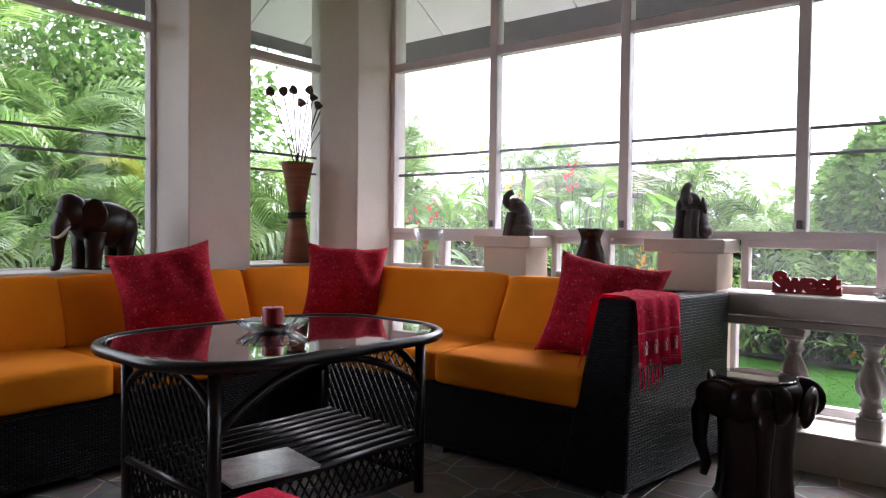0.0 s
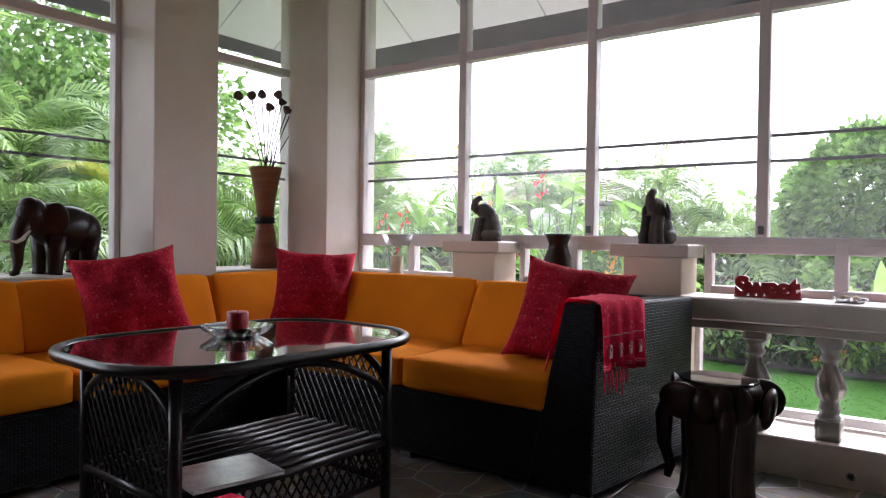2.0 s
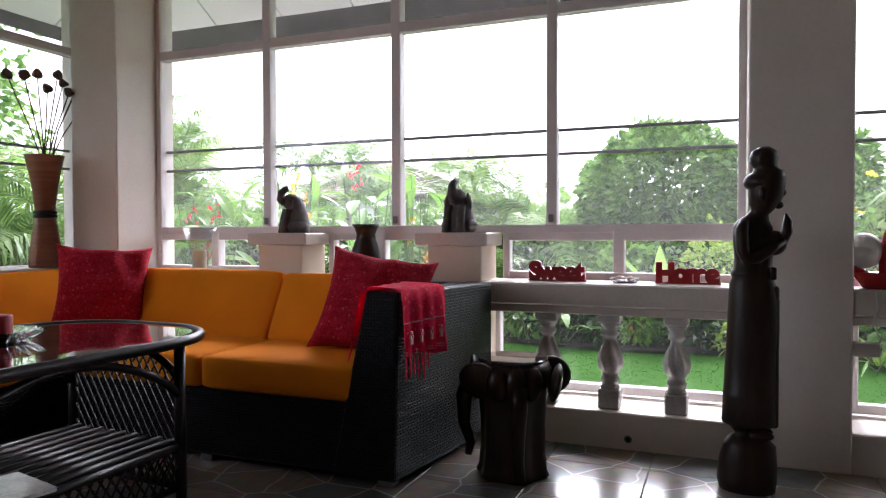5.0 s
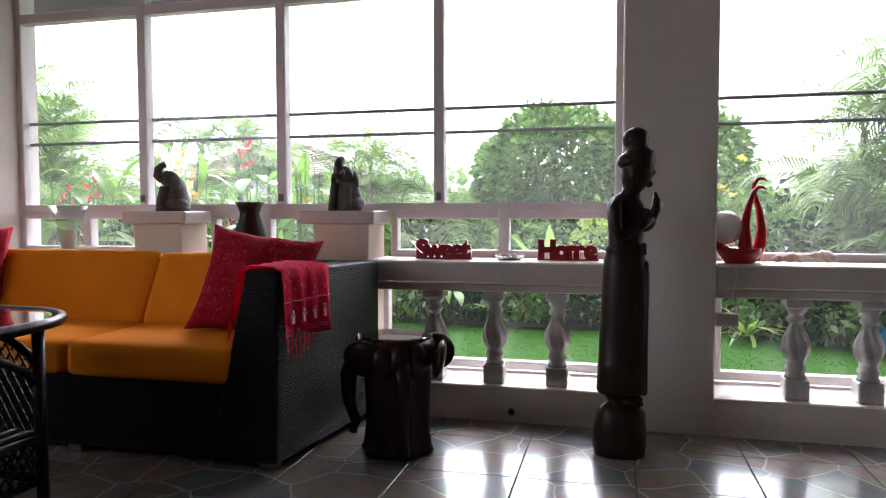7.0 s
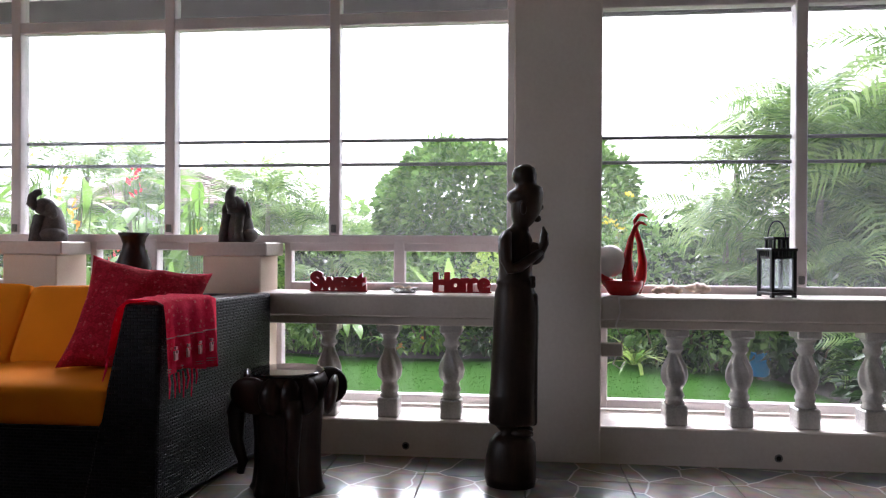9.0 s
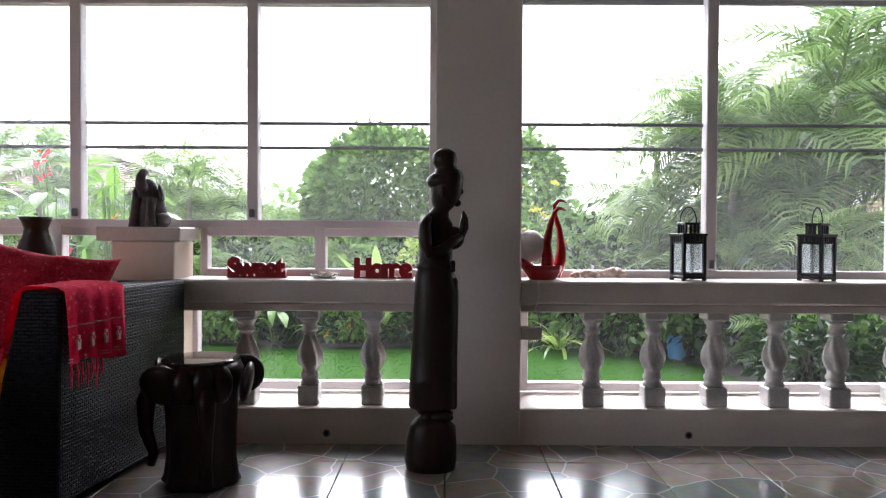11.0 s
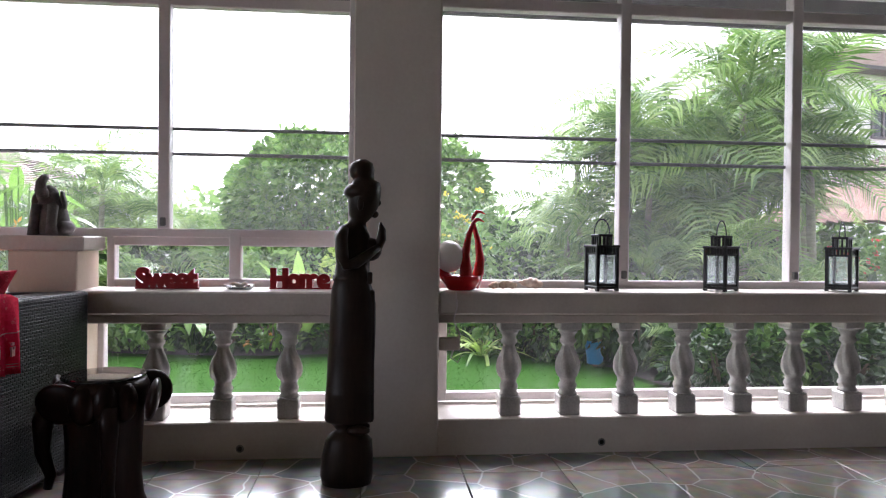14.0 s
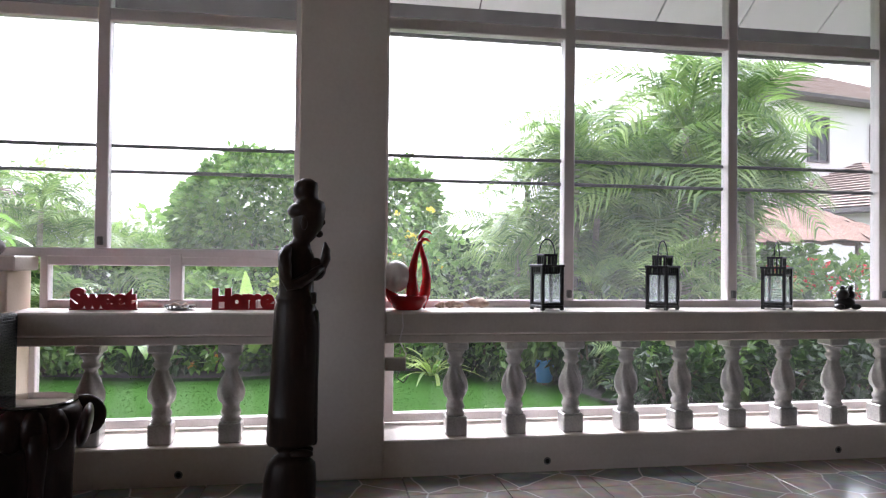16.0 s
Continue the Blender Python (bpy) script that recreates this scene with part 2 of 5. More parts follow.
def glass_material(name, tint=(1, 1, 1), rough=0.0, amount=0.9, veil=0.0):
    m, nt, b = shader(name)
    nt.nodes.remove(b)
    tr = nt.nodes.new("ShaderNodeBsdfTransparent")
    tr.inputs["Color"].default_value = (*tint, 1)
    gl = nt.nodes.new("ShaderNodeBsdfGlossy")
    gl.inputs["Roughness"].default_value = rough
    lw = nt.nodes.new("ShaderNodeLayerWeight")
    pw = nt.nodes.new("ShaderNodeMath")
    pw.operation = "POWER"
    pw.inputs[1].default_value = 4.0
    link(nt, lw.outputs["Facing"], pw.inputs[0])
    sc = nt.nodes.new("ShaderNodeMath")
    sc.operation = "MULTIPLY_ADD"
    sc.inputs[1].default_value = amount * 0.6
    sc.inputs[2].default_value = 0.035 * amount
    link(nt, pw.outputs[0], sc.inputs[0])
    ms = nt.nodes.new("ShaderNodeMixShader")
    link(nt, sc.outputs[0], ms.inputs[0])
    link(nt, tr.outputs[0], ms.inputs[1])
    link(nt, gl.outputs[0], ms.inputs[2])
    last = ms
    if veil:
        # translucent film: imitates glare over the window panes, makes lantern panes milky
        tl = nt.nodes.new("ShaderNodeBsdfTranslucent")
        tl.inputs["Color"].default_value = (0.9, 0.9, 0.9, 1)
        film = noise_node(nt, 1.3, 4)
        mr = nt.nodes.new("ShaderNodeMapRange")
        mr.inputs[3].default_value, mr.inputs[4].default_value = veil * 0.6, veil * 1.4
        link(nt, film.outputs["Fac"], mr.inputs[0])
        last = nt.nodes.new("ShaderNodeMixShader")
        link(nt, mr.outputs[0], last.inputs[0])
        link(nt, ms.outputs[0], last.inputs[1])
        link(nt, tl.outputs[0], last.inputs[2])
    link(nt, last.outputs[0], nt.nodes["Material Output"].inputs["Surface"])
    return m


# last number: film that veils the garden like glare, thinner in low panes
pane_glass = glass_material("pane_glass", (0.97, 0.985, 0.98), 0.0, 0.7, 0.02)
low_glass = glass_material("low_pane_glass", (0.95, 0.97, 0.96), 0.0, 0.7, 0.003)
clear_glass = glass_material("clear_glass", (0.90, 0.92, 0.92), 0.02, 1.0)
frosted_glass = glass_material("lantern_glass", (0.85, 0.88, 0.88), 0.1, 0.8, 0.10)


def smoked_glass():
    m, nt, b = shader("smoked_glass_top")
    b.inputs["Base Color"].default_value = (0.010, 0.010, 0.011, 1)
    n = noise_node(nt, 30, 3)
    mr = nt.nodes.new("ShaderNodeMapRange")
    mr.inputs[3].default_value, mr.inputs[4].default_value = 0.02, 0.05
    link(nt, n.outputs["Fac"], mr.inputs[0])
    link(nt, mr.outputs[0], b.inputs["Roughness"])
    b.inputs["IOR"].default_value = 1.6
    b.inputs["Coat Weight"].default_value = 1.0
    b.inputs["Coat Roughness"].default_value = 0.02
    return m


black_glass = smoked_glass()


def cut_crystal():
    m, nt, b = shader("cut_crystal")
    b.inputs["Base Color"].default_value = (0.95, 0.97, 0.97, 1)
    b.inputs["Transmission Weight"].default_value = 1.0
    b.inputs["Roughness"].default_value = 0.03
    b.inputs["IOR"].default_value = 1.5
    n = noise_node(nt, 60, 2)
    bump(nt, b, n.outputs["Fac"], 0.3, 0.003)
    return m


crystal = cut_crystal()


def tile_material():
    """Glazed floor tile printed with crazy-paving stones between pale veins."""
    m, nt, b = shader("flagstone_print_tile")
    g = nt.nodes.new("ShaderNodeNewGeometry")
    warp = nt.nodes.new("ShaderNodeTexNoise")
    warp.inputs["Scale"].default_value = 5
    link(nt, g.outputs["Position"], warp.inputs["Vector"])
    add = nt.nodes.new("ShaderNodeVectorMath")
    add.operation = "MULTIPLY_ADD"
    add.inputs[1].default_value = (0.07, 0.07, 0)
    link(nt, warp.outputs["Color"], add.inputs[0])
    link(nt, g.outputs["Position"], add.inputs[2])
    cells = nt.nodes.new("ShaderNodeTexVoronoi")
    cells.voronoi_dimensions = "2D"
    cells.inputs["Scale"].default_value = 4.6
    link(nt, add.outputs[0], cells.inputs["Vector"])
    edge = nt.nodes.new("ShaderNodeTexVoronoi")
    edge.voronoi_dimensions = "2D"
    edge.feature = "DISTANCE_TO_EDGE"
    edge.inputs["Scale"].default_value = 4.6
    link(nt, add.outputs[0], edge.inputs["Vector"])
    sep = nt.nodes.new("ShaderNodeSeparateColor")
    link(nt, cells.outputs["Color"], sep.inputs[0])
    stones = ramp_node(nt, sep.outputs[0], [(0.0, (0.18, 0.20, 0.21)), (0.3, (0.23, 0.25, 0.25)), (0.4, (0.31, 0.26, 0.235)),
                                            (0.65, (0.34, 0.285, 0.25)), (0.85, (0.31, 0.27, 0.25)), (1.0, (0.25, 0.255, 0.25))])
    n = noise_node(nt, 14, 6)
    mix = nt.nodes.new("ShaderNodeMix")
    mix.data_type, mix.blend_type = "RGBA", "OVERLAY"
    mix.inputs[0].default_value = 0.5
    link(nt, stones.outputs[0], mix.inputs[6])
    link(nt, n.outputs["Color"], mix.inputs[7])
    vein = ramp_node(nt, edge.outputs["Distance"], [(0.006, (1, 1, 1)), (0.026, (0, 0, 0))])
    mix2 = nt.nodes.new("ShaderNodeMix")
    mix2.data_type = "RGBA"
    link(nt, vein.outputs[0], mix2.inputs[0])
    link(nt, mix.outputs[2], mix2.inputs[6])
    mix2.inputs[7].default_value = (0.58, 0.55, 0.52, 1)
    link(nt, mix2.outputs[2], b.inputs["Base Color"])
    b.inputs["Roughness"].default_value = 0.24
    b.inputs["Coat Weight"].default_value = 0.45
    b.inputs["Coat Roughness"].default_value = 0.09
    n2 = noise_node(nt, 9, 3)
    bump(nt, b, n2.outputs["Fac"], 0.06, 0.01)
    return m


tile_mat = tile_material()
grout = grainy("grout", (0.10, 0.09, 0.085), (0.18, 0.16, 0.15), 20, 0.9)


# ---- building helpers ----
def thing(name, x, y, z, label, category, group="", kind="", turn=0.0):
    ob = new(name)
    ob.empty_display_size = 0.1
    ob.matrix_basis = pose(x, y, z, 0, 0, turn)
    return tagged(ob, label, category, group, kind)


def part(name, bm, material, parent, label="", smooth=False, mat2=None):
    me = bpy.data.meshes.new(name)
    if smooth:
        for f in bm.faces:
            f.smooth = True
    bm.normal_update()
    bm.to_mesh(me)
    bm.free()
    me.materials.append(material)
    if mat2:
        me.materials.append(mat2)
    ob = new(name, me)
    ob.parent = parent
    if label:
        tagged(ob, label)
    return ob


def solo(name, bm, material, label, category, kind="", group="", x=0.0, y=0.0, z=0.0, smooth=False, turn=0.0, mat2=None):
    ob = part(name, bm, material, None, "", smooth, mat2)
    ob.matrix_basis = pose(x, y, z, 0, 0, turn)
    return tagged(ob, label, category, group, kind)


def box(bm, x0, x1, y0, y1, z0, z1, bev=0.0, seg=1):
    r = bmesh.ops.create_cube(bm, size=1)
    vs = r["verts"]
    for v in vs:
        v.co = Vector(((x0 + x1) / 2 + v.co.x * (x1 - x0), (y0 + y1) / 2 + v.co.y * (y1 - y0), (z0 + z1) / 2 + v.co.z * (z1 - z0)))
    if bev:
        es = list({e for v in vs for e in v.link_edges})
        bmesh.ops.bevel(bm, geom=es, offset=bev, segments=seg, profile=0.5, affect="EDGES")
    return bm


def block(*a):
    return box(bmesh.new(), *a)


def lathe(bm, profile, seg=24, cx=0.0, cy=0.0, sx=1.0, sy=1.0, twist=0.0, lobes=0, lobe=0.0, lobe_range=(0, 9)):
    """Rings of (radius, height) joined into a solid of revolution; lobes and twist carve turning flutes."""
    rings = []
    for r, z in profile:
        row = []
        for i in range(seg):
            a = 2 * math.pi * i / seg
            rr = r
            if lobes and lobe_range[0] <= z <= lobe_range[1]:
                rr = r * (1 + lobe * math.cos(lobes * a + twist * z))
            row.append(bm.verts.new((cx + sx * rr * math.cos(a), cy + sy * rr * math.sin(a), z)))
        rings.append(row)
    for a, b in zip(rings, rings[1:]):
        for i in range(seg):
            j = (i + 1) % seg
            bm.faces.new((a[i], a[j], b[j], b[i]))
    if profile[0][0] > 1e-4:
        bm.faces.new(rings[0][::-1])
    if profile[-1][0] > 1e-4:
        bm.faces.new(rings[-1])
    return bm


def tube(bm, pts, radii, seg=8, closed=False):
    """A round bar along a line of points."""
    pts = [Vector(p) for p in pts]
    if not hasattr(radii, "__len__"):
        radii = [radii] * len(pts)
    rows, n = [], len(pts)
    side = None
    for i, p in enumerate(pts):
        if closed:
            d = (pts[(i + 1) % n] - pts[i - 1]).normalized()
        else:
            d = (pts[min(i + 1, n - 1)] - pts[max(i - 1, 0)]).normalized()
        if side is None:
            side = d.orthogonal().normalized()
        side = (side - d * side.dot(d)).normalized()
        up = d.cross(side)
        rows.append([bm.verts.new(p + radii[i] * (math.cos(a) * side + math.sin(a) * up)) for a in (2 * math.pi * k / seg for k in range(seg))])
    pairs = list(zip(rows, rows[1:])) + ([(rows[-1], rows[0])] if closed else [])
    for a, b in pairs:
        for k in range(seg):
            j = (k + 1) % seg
            bm.faces.new((a[k], a[j], b[j], b[k]))
    if not closed:
        bm.faces.new(rows[0][::-1])
        bm.faces.new(rows[-1])
    return bm


def blob(bm, cx, cy, cz, rx, ry, rz, seg=14, rings=9, turn=None):
    r = bmesh.ops.create_uvsphere(bm, u_segments=seg, v_segments=rings, radius=1)
    for v in r["verts"]:
        c = Vector((v.co.x * rx, v.co.y * ry, v.co.z * rz))
        if turn:
            c = turn @ c
        v.co = c + Vector((cx, cy, cz))
    return bm


def cushion(bm, x0, x1, y0, y1, z0, z1, r=0.05, puff=0.012):
    """A foam cushion: rounded box whose faces swell a little."""
    r0 = bmesh.ops.create_cube(bm, size=2)
    bmesh.ops.subdivide_edges(bm, edges=list({e for v in r0["verts"] for e in v.link_edges}), cuts=7, use_grid_fill=True)
    hx, hy, hz = (x1 - x0) / 2, (y1 - y0) / 2, (z1 - z0) / 2
    c = Vector(((x0 + x1) / 2, (y0 + y1) / 2, (z0 + z1) / 2))
    for v in bm.verts:
        if max(abs(v.co.x), abs(v.co.y), abs(v.co.z)) > 1.0001 or v.tag:
            continue
        v.tag = True
        q = v.co.copy()
        # crowd the rows towards the edges so that the rounding is smooth
        q = Vector([math.copysign(1 - (1 - abs(t)) ** 1.6, t) for t in q])
        p = Vector((q.x * hx, q.y * hy, q.z * hz))
        rr = min(r, hx * 0.9, hy * 0.9, hz * 0.9)
        core = Vector((max(-hx + rr, min(hx - rr, p.x)), max(-hy + rr, min(hy - rr, p.y)), max(-hz + rr, min(hz - rr, p.z))))
        d = p - core
        if d.length > 1e-6:
            p = core + d.normalized() * rr
        for k, h in enumerate((hx, hy, hz)):
            o = [j for j in range(3) if j != k]
            s = (1 - q[o[0]] ** 2) * (1 - q[o[1]] ** 2)
            if abs(q[k]) > 0.99:
                p[k] += math.copysign(puff * s, q[k])
        v.co = c + p
    return bm


def pillow_mesh(size, thick, seed):
    """A stuffed square pillow with pinched corners and creases."""
    bm = bmesh.new()
    n = 16
    top, bot = [], []
    for side, grid in ((1, top), (-1, bot)):
        for i in range(n + 1):
            row = []
            for j in range(n + 1):
                u, v = 2 * i / n - 1, 2 * j / n - 1
                k = (1 - u ** 2) * (1 - v ** 2)
                h = thick * k ** 0.42
                pinch = 1 - 0.13 * (1 - u * u) * abs(v) ** 3
                pinch2 = 1 - 0.12 * (1 - v * v) * abs(u) ** 3
                w = noise.noise(Vector((u * 2.2 + seed, v * 2.2, side * 1.3))) * 0.022 * min(1, 3 * k)
                crease = (0.020 * math.sin(8 * (u + 0.5 * v) + seed) + 0.010 * math.sin(17 * u - 6 * v + 2 * seed)) * k * (v + 1.2) / 2
                row.append(bm.verts.new((u * size / 2 * pinch2 * 1.0, side * (h + (w + crease) * (1 if k > 0 else 0)), v * size / 2 * pinch)))
            grid.append(row)
    for side, grid in ((1, top), (-1, bot)):
        for i in range(n):
            for j in range(n):
                f = [grid[i][j], grid[i + 1][j], grid[i + 1][j + 1], grid[i][j + 1]]
                bm.faces.new(f if side < 0 else f[::-1])
    bmesh.ops.remove_doubles(bm, verts=list(bm.verts), dist=0.0006)
    return bm


# ---- the room ----
GY = 3.50          # plane of the garden windows
GX = -3.84         # plane of the side windows
LEDGE = 0.70
room = thing("wall_garden", 0, 0, 0, "white painted garden wall with ledge and low plinth", "wall", kind="structure")
part("knee_wall", block(-3.5, 5.2, 3.18, 3.62, -0.3, 0.154, 0.006), wall_paint, room)
for x0, x1 in ((-3.17, -2.26), (-1.99, -1.28), (-1.005, 0.135), (0.503, 5.2)):
    part("window_ledge", block(x0, x1, 3.172, 3.47, 0.603, LEDGE, 0.008), ledge_paint, room, "wide painted concrete ledge")
    part("under_rail", block(x0, x1, 3.20, 3.33, 0.565, 0.601, 0.005), ledge_paint, room)
part("header", block(-3.9, 5.2, 3.44, 3.6, 2.62, 2.9), wall_paint, room)
part("pilaster", block(0.135, 0.503, 3.165, 3.62, 0, 2.9, 0.006), wall_paint, room, "tall square white column")
part("corner_pillar", block(-3.52, -3.17, 3.17, 3.62, 0, 2.9, 0.006), wall_paint, room, "tall square white corner column")
part("corner_infill", block(-3.95, -3.522, 3.47, 3.62, -0.3, 2.9), wall_paint, room)
for x0, x1 in ((-2.26, -1.99), (-1.278, -1.005)):
    c = (x0 + x1) / 2
    pl = thing("plinth", c, 3.36, 0, "short cream painted column with a square cap beside the sofa", "plinth", "plinths", "structure")
    part("shaft", block(x0 - c, x1 - c, -0.11, 0.125, 0, 0.862, 0.005), plinth_paint, pl)
    part("cap", block(x0 - c - 0.066, x1 - c + 0.03, -0.12, 0.122, 0.862, 0.925, 0.006), ledge_paint, pl)

side = thing("wall_side", 0, 0, 0, "white painted side wall with windows and a deep sill", "wall", kind="structure")
part("knee_wall", block(-3.95, -3.62, -2.6, 3.17, -0.3, 0.60, 0.006), wall_paint, side)
part("window_ledge", block(-3.80, -3.50, -2.6, 3.165, 0.602, LEDGE + 0.03, 0.008), ledge_paint, side)
part("header", block(-3.95, -3.76, -2.6, 3.43, 2.62, 2.9), wall_paint, side)
part("pillar", block(-3.90, -3.47, 2.20, 2.60, 0, 2.9, 0.006), wall_paint, side, "tall square white column")
part("end_wall", block(-3.95, -3.80, -2.7, -1.4, -0.3, 2.9), wall_paint, side)
# walls out of view, added to close the room, dark against bounce
back = thing("wall_back", 0, 0, 0, "unseen dark tan wall that damps bounced light behind the seating", "wall", kind="structure")
part("panel", block(-3.95, 5.2, -2.75, -2.6, -0.3, 2.9), back_low_bounce, back)
far = thing("wall_far", 0, 0, 0, "unseen dark tan end wall that damps bounced light", "wall", kind="structure")
part("panel", block(5.2, 5.35, -2.75, 3.62, -0.3, 2.9), back_low_bounce, far)
solo("ceiling", block(-3.95, 5.35, -2.75, 3.62, 2.9, 3.05), ceiling_low_bounce, "unseen tan ceiling that damps bounced light", "ceiling", "structure")

# drain holes along the foot of the wall
for x in (-0.325, 1.225, 2.66):
    d = thing("drain_hole", x, 3.18, 0.045, "small round black drain hole with a worn rim", "drain hole", "drain holes", "structure")
    bm = bmesh.new()
    tube(bm, [(0.013 * math.cos(a), -0.002, 0.013 * math.sin(a)) for a in (2 * math.pi * k / 16 for k in range(16))], 0.004, 6, True)
    part("rim", bm, muntin_paint, d)
    # no recess: a flat black disc stands in for the hole's dark inside
    bm = bmesh.new()
    bmesh.ops.create_circle(bm, cap_ends=True, segments=16, radius=0.012, matrix=pose(0, -0.004, 0, 90, 0, 0))
    part("mouth", bm, hole_dark, d)


def window_unit(name, x0, x1, z0, z1, label, rods=(), posts=(), transom=None, along="x", at=GY, deep=0.06, fw=0.032):
    """A framed window in a wall along x or y; every opening is a real hole with its own pane."""
    w = thing(name, 0, 0, 0, label, "window", kind="structure")

    def put(a0, a1, d0, d1, c0, c1, bev=0.004):
        return block(a0, a1, at + d0, at + d1, c0, c1, bev) if along == "x" else block(at - d1, at - d0, a0, a1, c0, c1, bev)
    h = deep / 2
    part("frame_top", put(x0, x1, -h, h, z1, z1 + 0.055), frame_paint, w)
    part("frame_bottom", put(x0, x1, -h, h, z0 - 0.04, z0), frame_paint, w)
    top = transom or z1 + 0.055
    part("jamb", put(x0 - 0.002, x0 + fw, -h - 0.002, h + 0.002, z0 - 0.04, top), frame_paint, w)
    part("jamb", put(x1 - fw, x1 + 0.002, -h - 0.002, h + 0.002, z0 - 0.04, top), frame_paint, w)
    edges = [x0 + fw, *posts, x1 - fw]
    for p in posts:
        part("mullion", put(p - 0.026, p + 0.026, -h - 0.004, h + 0.004, z0 - 0.001, top), frame_paint, w)
    for p in posts:
        if transom and along == "x":
            part("latch", block(p - 0.012, p + 0.012, at - h - 0.020, at - h - 0.004, z0 + 0.012, z0 + 0.05, 0.003), muntin_paint, w)
    for a, b in zip(edges, edges[1:]):
        g = part("pane", put(a, b, -0.003, 0.003, z0, z1, 0), low_glass if z1 < 0.6 or along == "y" else pane_glass, w)
        g.visible_shadow = False
        for r in rods:
            part("muntin", put(a, b, 0.012, 0.028, r - 0.008, r + 0.008, 0.003), muntin_paint, w)
        if transom:
            g = part("pane", put(a, b, -0.003, 0.003, z1 + 0.055, transom, 0), pane_glass, w)
            g.visible_shadow = False
    return w


window_unit("window_1", -3.165, 0.135, 0.962, 1.968, "wide white framed window with two dark cross rails over the garden", (1.305, 1.42), (-2.36, -1.55, -0.722), 2.62)
window_unit("window_2", 0.503, 5.2, 0.735, 2.012, "tall white framed window with two dark cross rails", (1.305, 1.42), (1.42, 2.29, 3.16, 4.03), 2.62)
for k, (x0, x1, p) in enumerate(((-3.165, -2.30, -2.73), (-1.96, -1.32, -1.64), (-0.965, 0.135, -0.406))):
    window_unit("window_%d" % (3 + k), x0, x1, 0.735, 0.885, "low hopper window in a white frame above the ledge", (), (p,), None, "x", GY, 0.055)
for k, (x0, x1) in enumerate(((-1.03, 0.135), (0.52, 5.2), (-3.165, -1.3))):
    window_unit("window_%d" % (6 + k), x0, x1, 0.205, 0.535, "low fixed window in a white frame behind the balusters", (), (), None, "x", GY, 0.05, 0.05)
window_unit("window_9", -1.4, 2.20, 0.735, 2.05, "side window in a white frame with two dark cross rails", (1.338, 1.452), (0.35, 1.28), 2.62, "y", GX)
window_unit("window_10", 2.60, 3.47, 0.735, 2.05, "narrow side window in a white frame between two columns", (1.338, 1.452), (), 2.62, "y", GX)
bm = block(GX - 0.03, GX + 0.03, -1.4, 3.47, 0.6, 0.694)
solo("trim", bm, frame_paint, "painted sill strip under the side windows", "trim", "structure")
bm = bmesh.new()
box(bm, -3.165, 0.135, GY - 0.028, GY + 0.028, 0.592, 0.694)
box(bm, 0.503, 5.2, GY - 0.028, GY + 0.028, 0.592, 0.694)
solo("trim", bm, frame_paint, "painted strip between upper and lower windows", "trim", "structure")

# eaves outside: sloping soffit boards and a dark fascia
RISE = 0.62
EDGE_Y, EDGE_X, EDGE_Z = 4.55, -4.90, 2.53


eave = thing("eave_garden", 0, 0, 0, "sloping pale soffit of square boards with dark joints under the roof", "eave", kind="structure")
ZI = EDGE_Z + RISE * (EDGE_Y - 3.6)
for i in range(-9, 11):
    x0, x1 = i * 0.6 + 0.006, (i + 1) * 0.6 - 0.006
    y0, y1 = 3.6, EDGE_Y
    x0, x1 = max(x0, -4.9), min(x1, 5.6)
    if x1 <= x0:
        continue
    bm = bmesh.new()
    vs = [bm.verts.new(c) for c in ((x0, y0, ZI), (x1, y0, ZI), (x1, y1, EDGE_Z), (x0, y1, EDGE_Z), (x0, y0, ZI + 0.02), (x1, y0, ZI + 0.02), (x1, y1, EDGE_Z + 0.02), (x0, y1, EDGE_Z + 0.02))]
    for f in ((3, 2, 1, 0), (4, 5, 6, 7), (0, 1, 5, 4), (1, 2, 6, 5), (2, 3, 7, 6), (3, 0, 4, 7)):
        bm.faces.new([vs[k] for k in f])
    part("soffit_board", bm, soffit_paint, eave)
bm = bmesh.new()
vs = [bm.verts.new(c) for c in ((-4.95, 3.55, ZI + 0.06), (5.6, 3.55, ZI + 0.06), (5.6, EDGE_Y + 0.1, EDGE_Z + 0.02), (-4.95, EDGE_Y + 0.1, EDGE_Z + 0.02))]
bm.faces.new(vs)
part("roof_deck", bm, fascia_wood, eave)
part("fascia", block(-5.0, 5.6, EDGE_Y, EDGE_Y + 0.04, EDGE_Z - 0.20, EDGE_Z + 0.10, 0.004), fascia_wood, eave, "dark fascia board")
eave2 = thing("eave_side", 0, 0, 0, "sloping pale soffit of square boards beside the house", "eave", kind="structure")
ZS = EDGE_Z + 0.05 + RISE * (-3.95 - EDGE_X)
for i in range(-5, 8):
    y0, y1 = i * 0.6 + 0.006, (i + 1) * 0.6 - 0.006
    bm = bmesh.new()
    z0, z1 = EDGE_Z + 0.05, ZS
    vs = [bm.verts.new(c) for c in ((EDGE_X, y0, z0), (EDGE_X, y1, z0), (-3.95, y1, z1), (-3.95, y0, z1), (EDGE_X, y0, z0 + 0.02), (EDGE_X, y1, z0 + 0.02), (-3.95, y1, z1 + 0.02), (-3.95, y0, z1 + 0.02))]
    for f in ((0, 1, 2, 3), (7, 6, 5, 4), (0, 4, 5, 1), (1, 5, 6, 2), (2, 6, 7, 3), (3, 7, 4, 0)):
        bm.faces.new([vs[k] for k in f])
    part("soffit_board", bm, soffit_paint, eave2)
bm = bmesh.new()
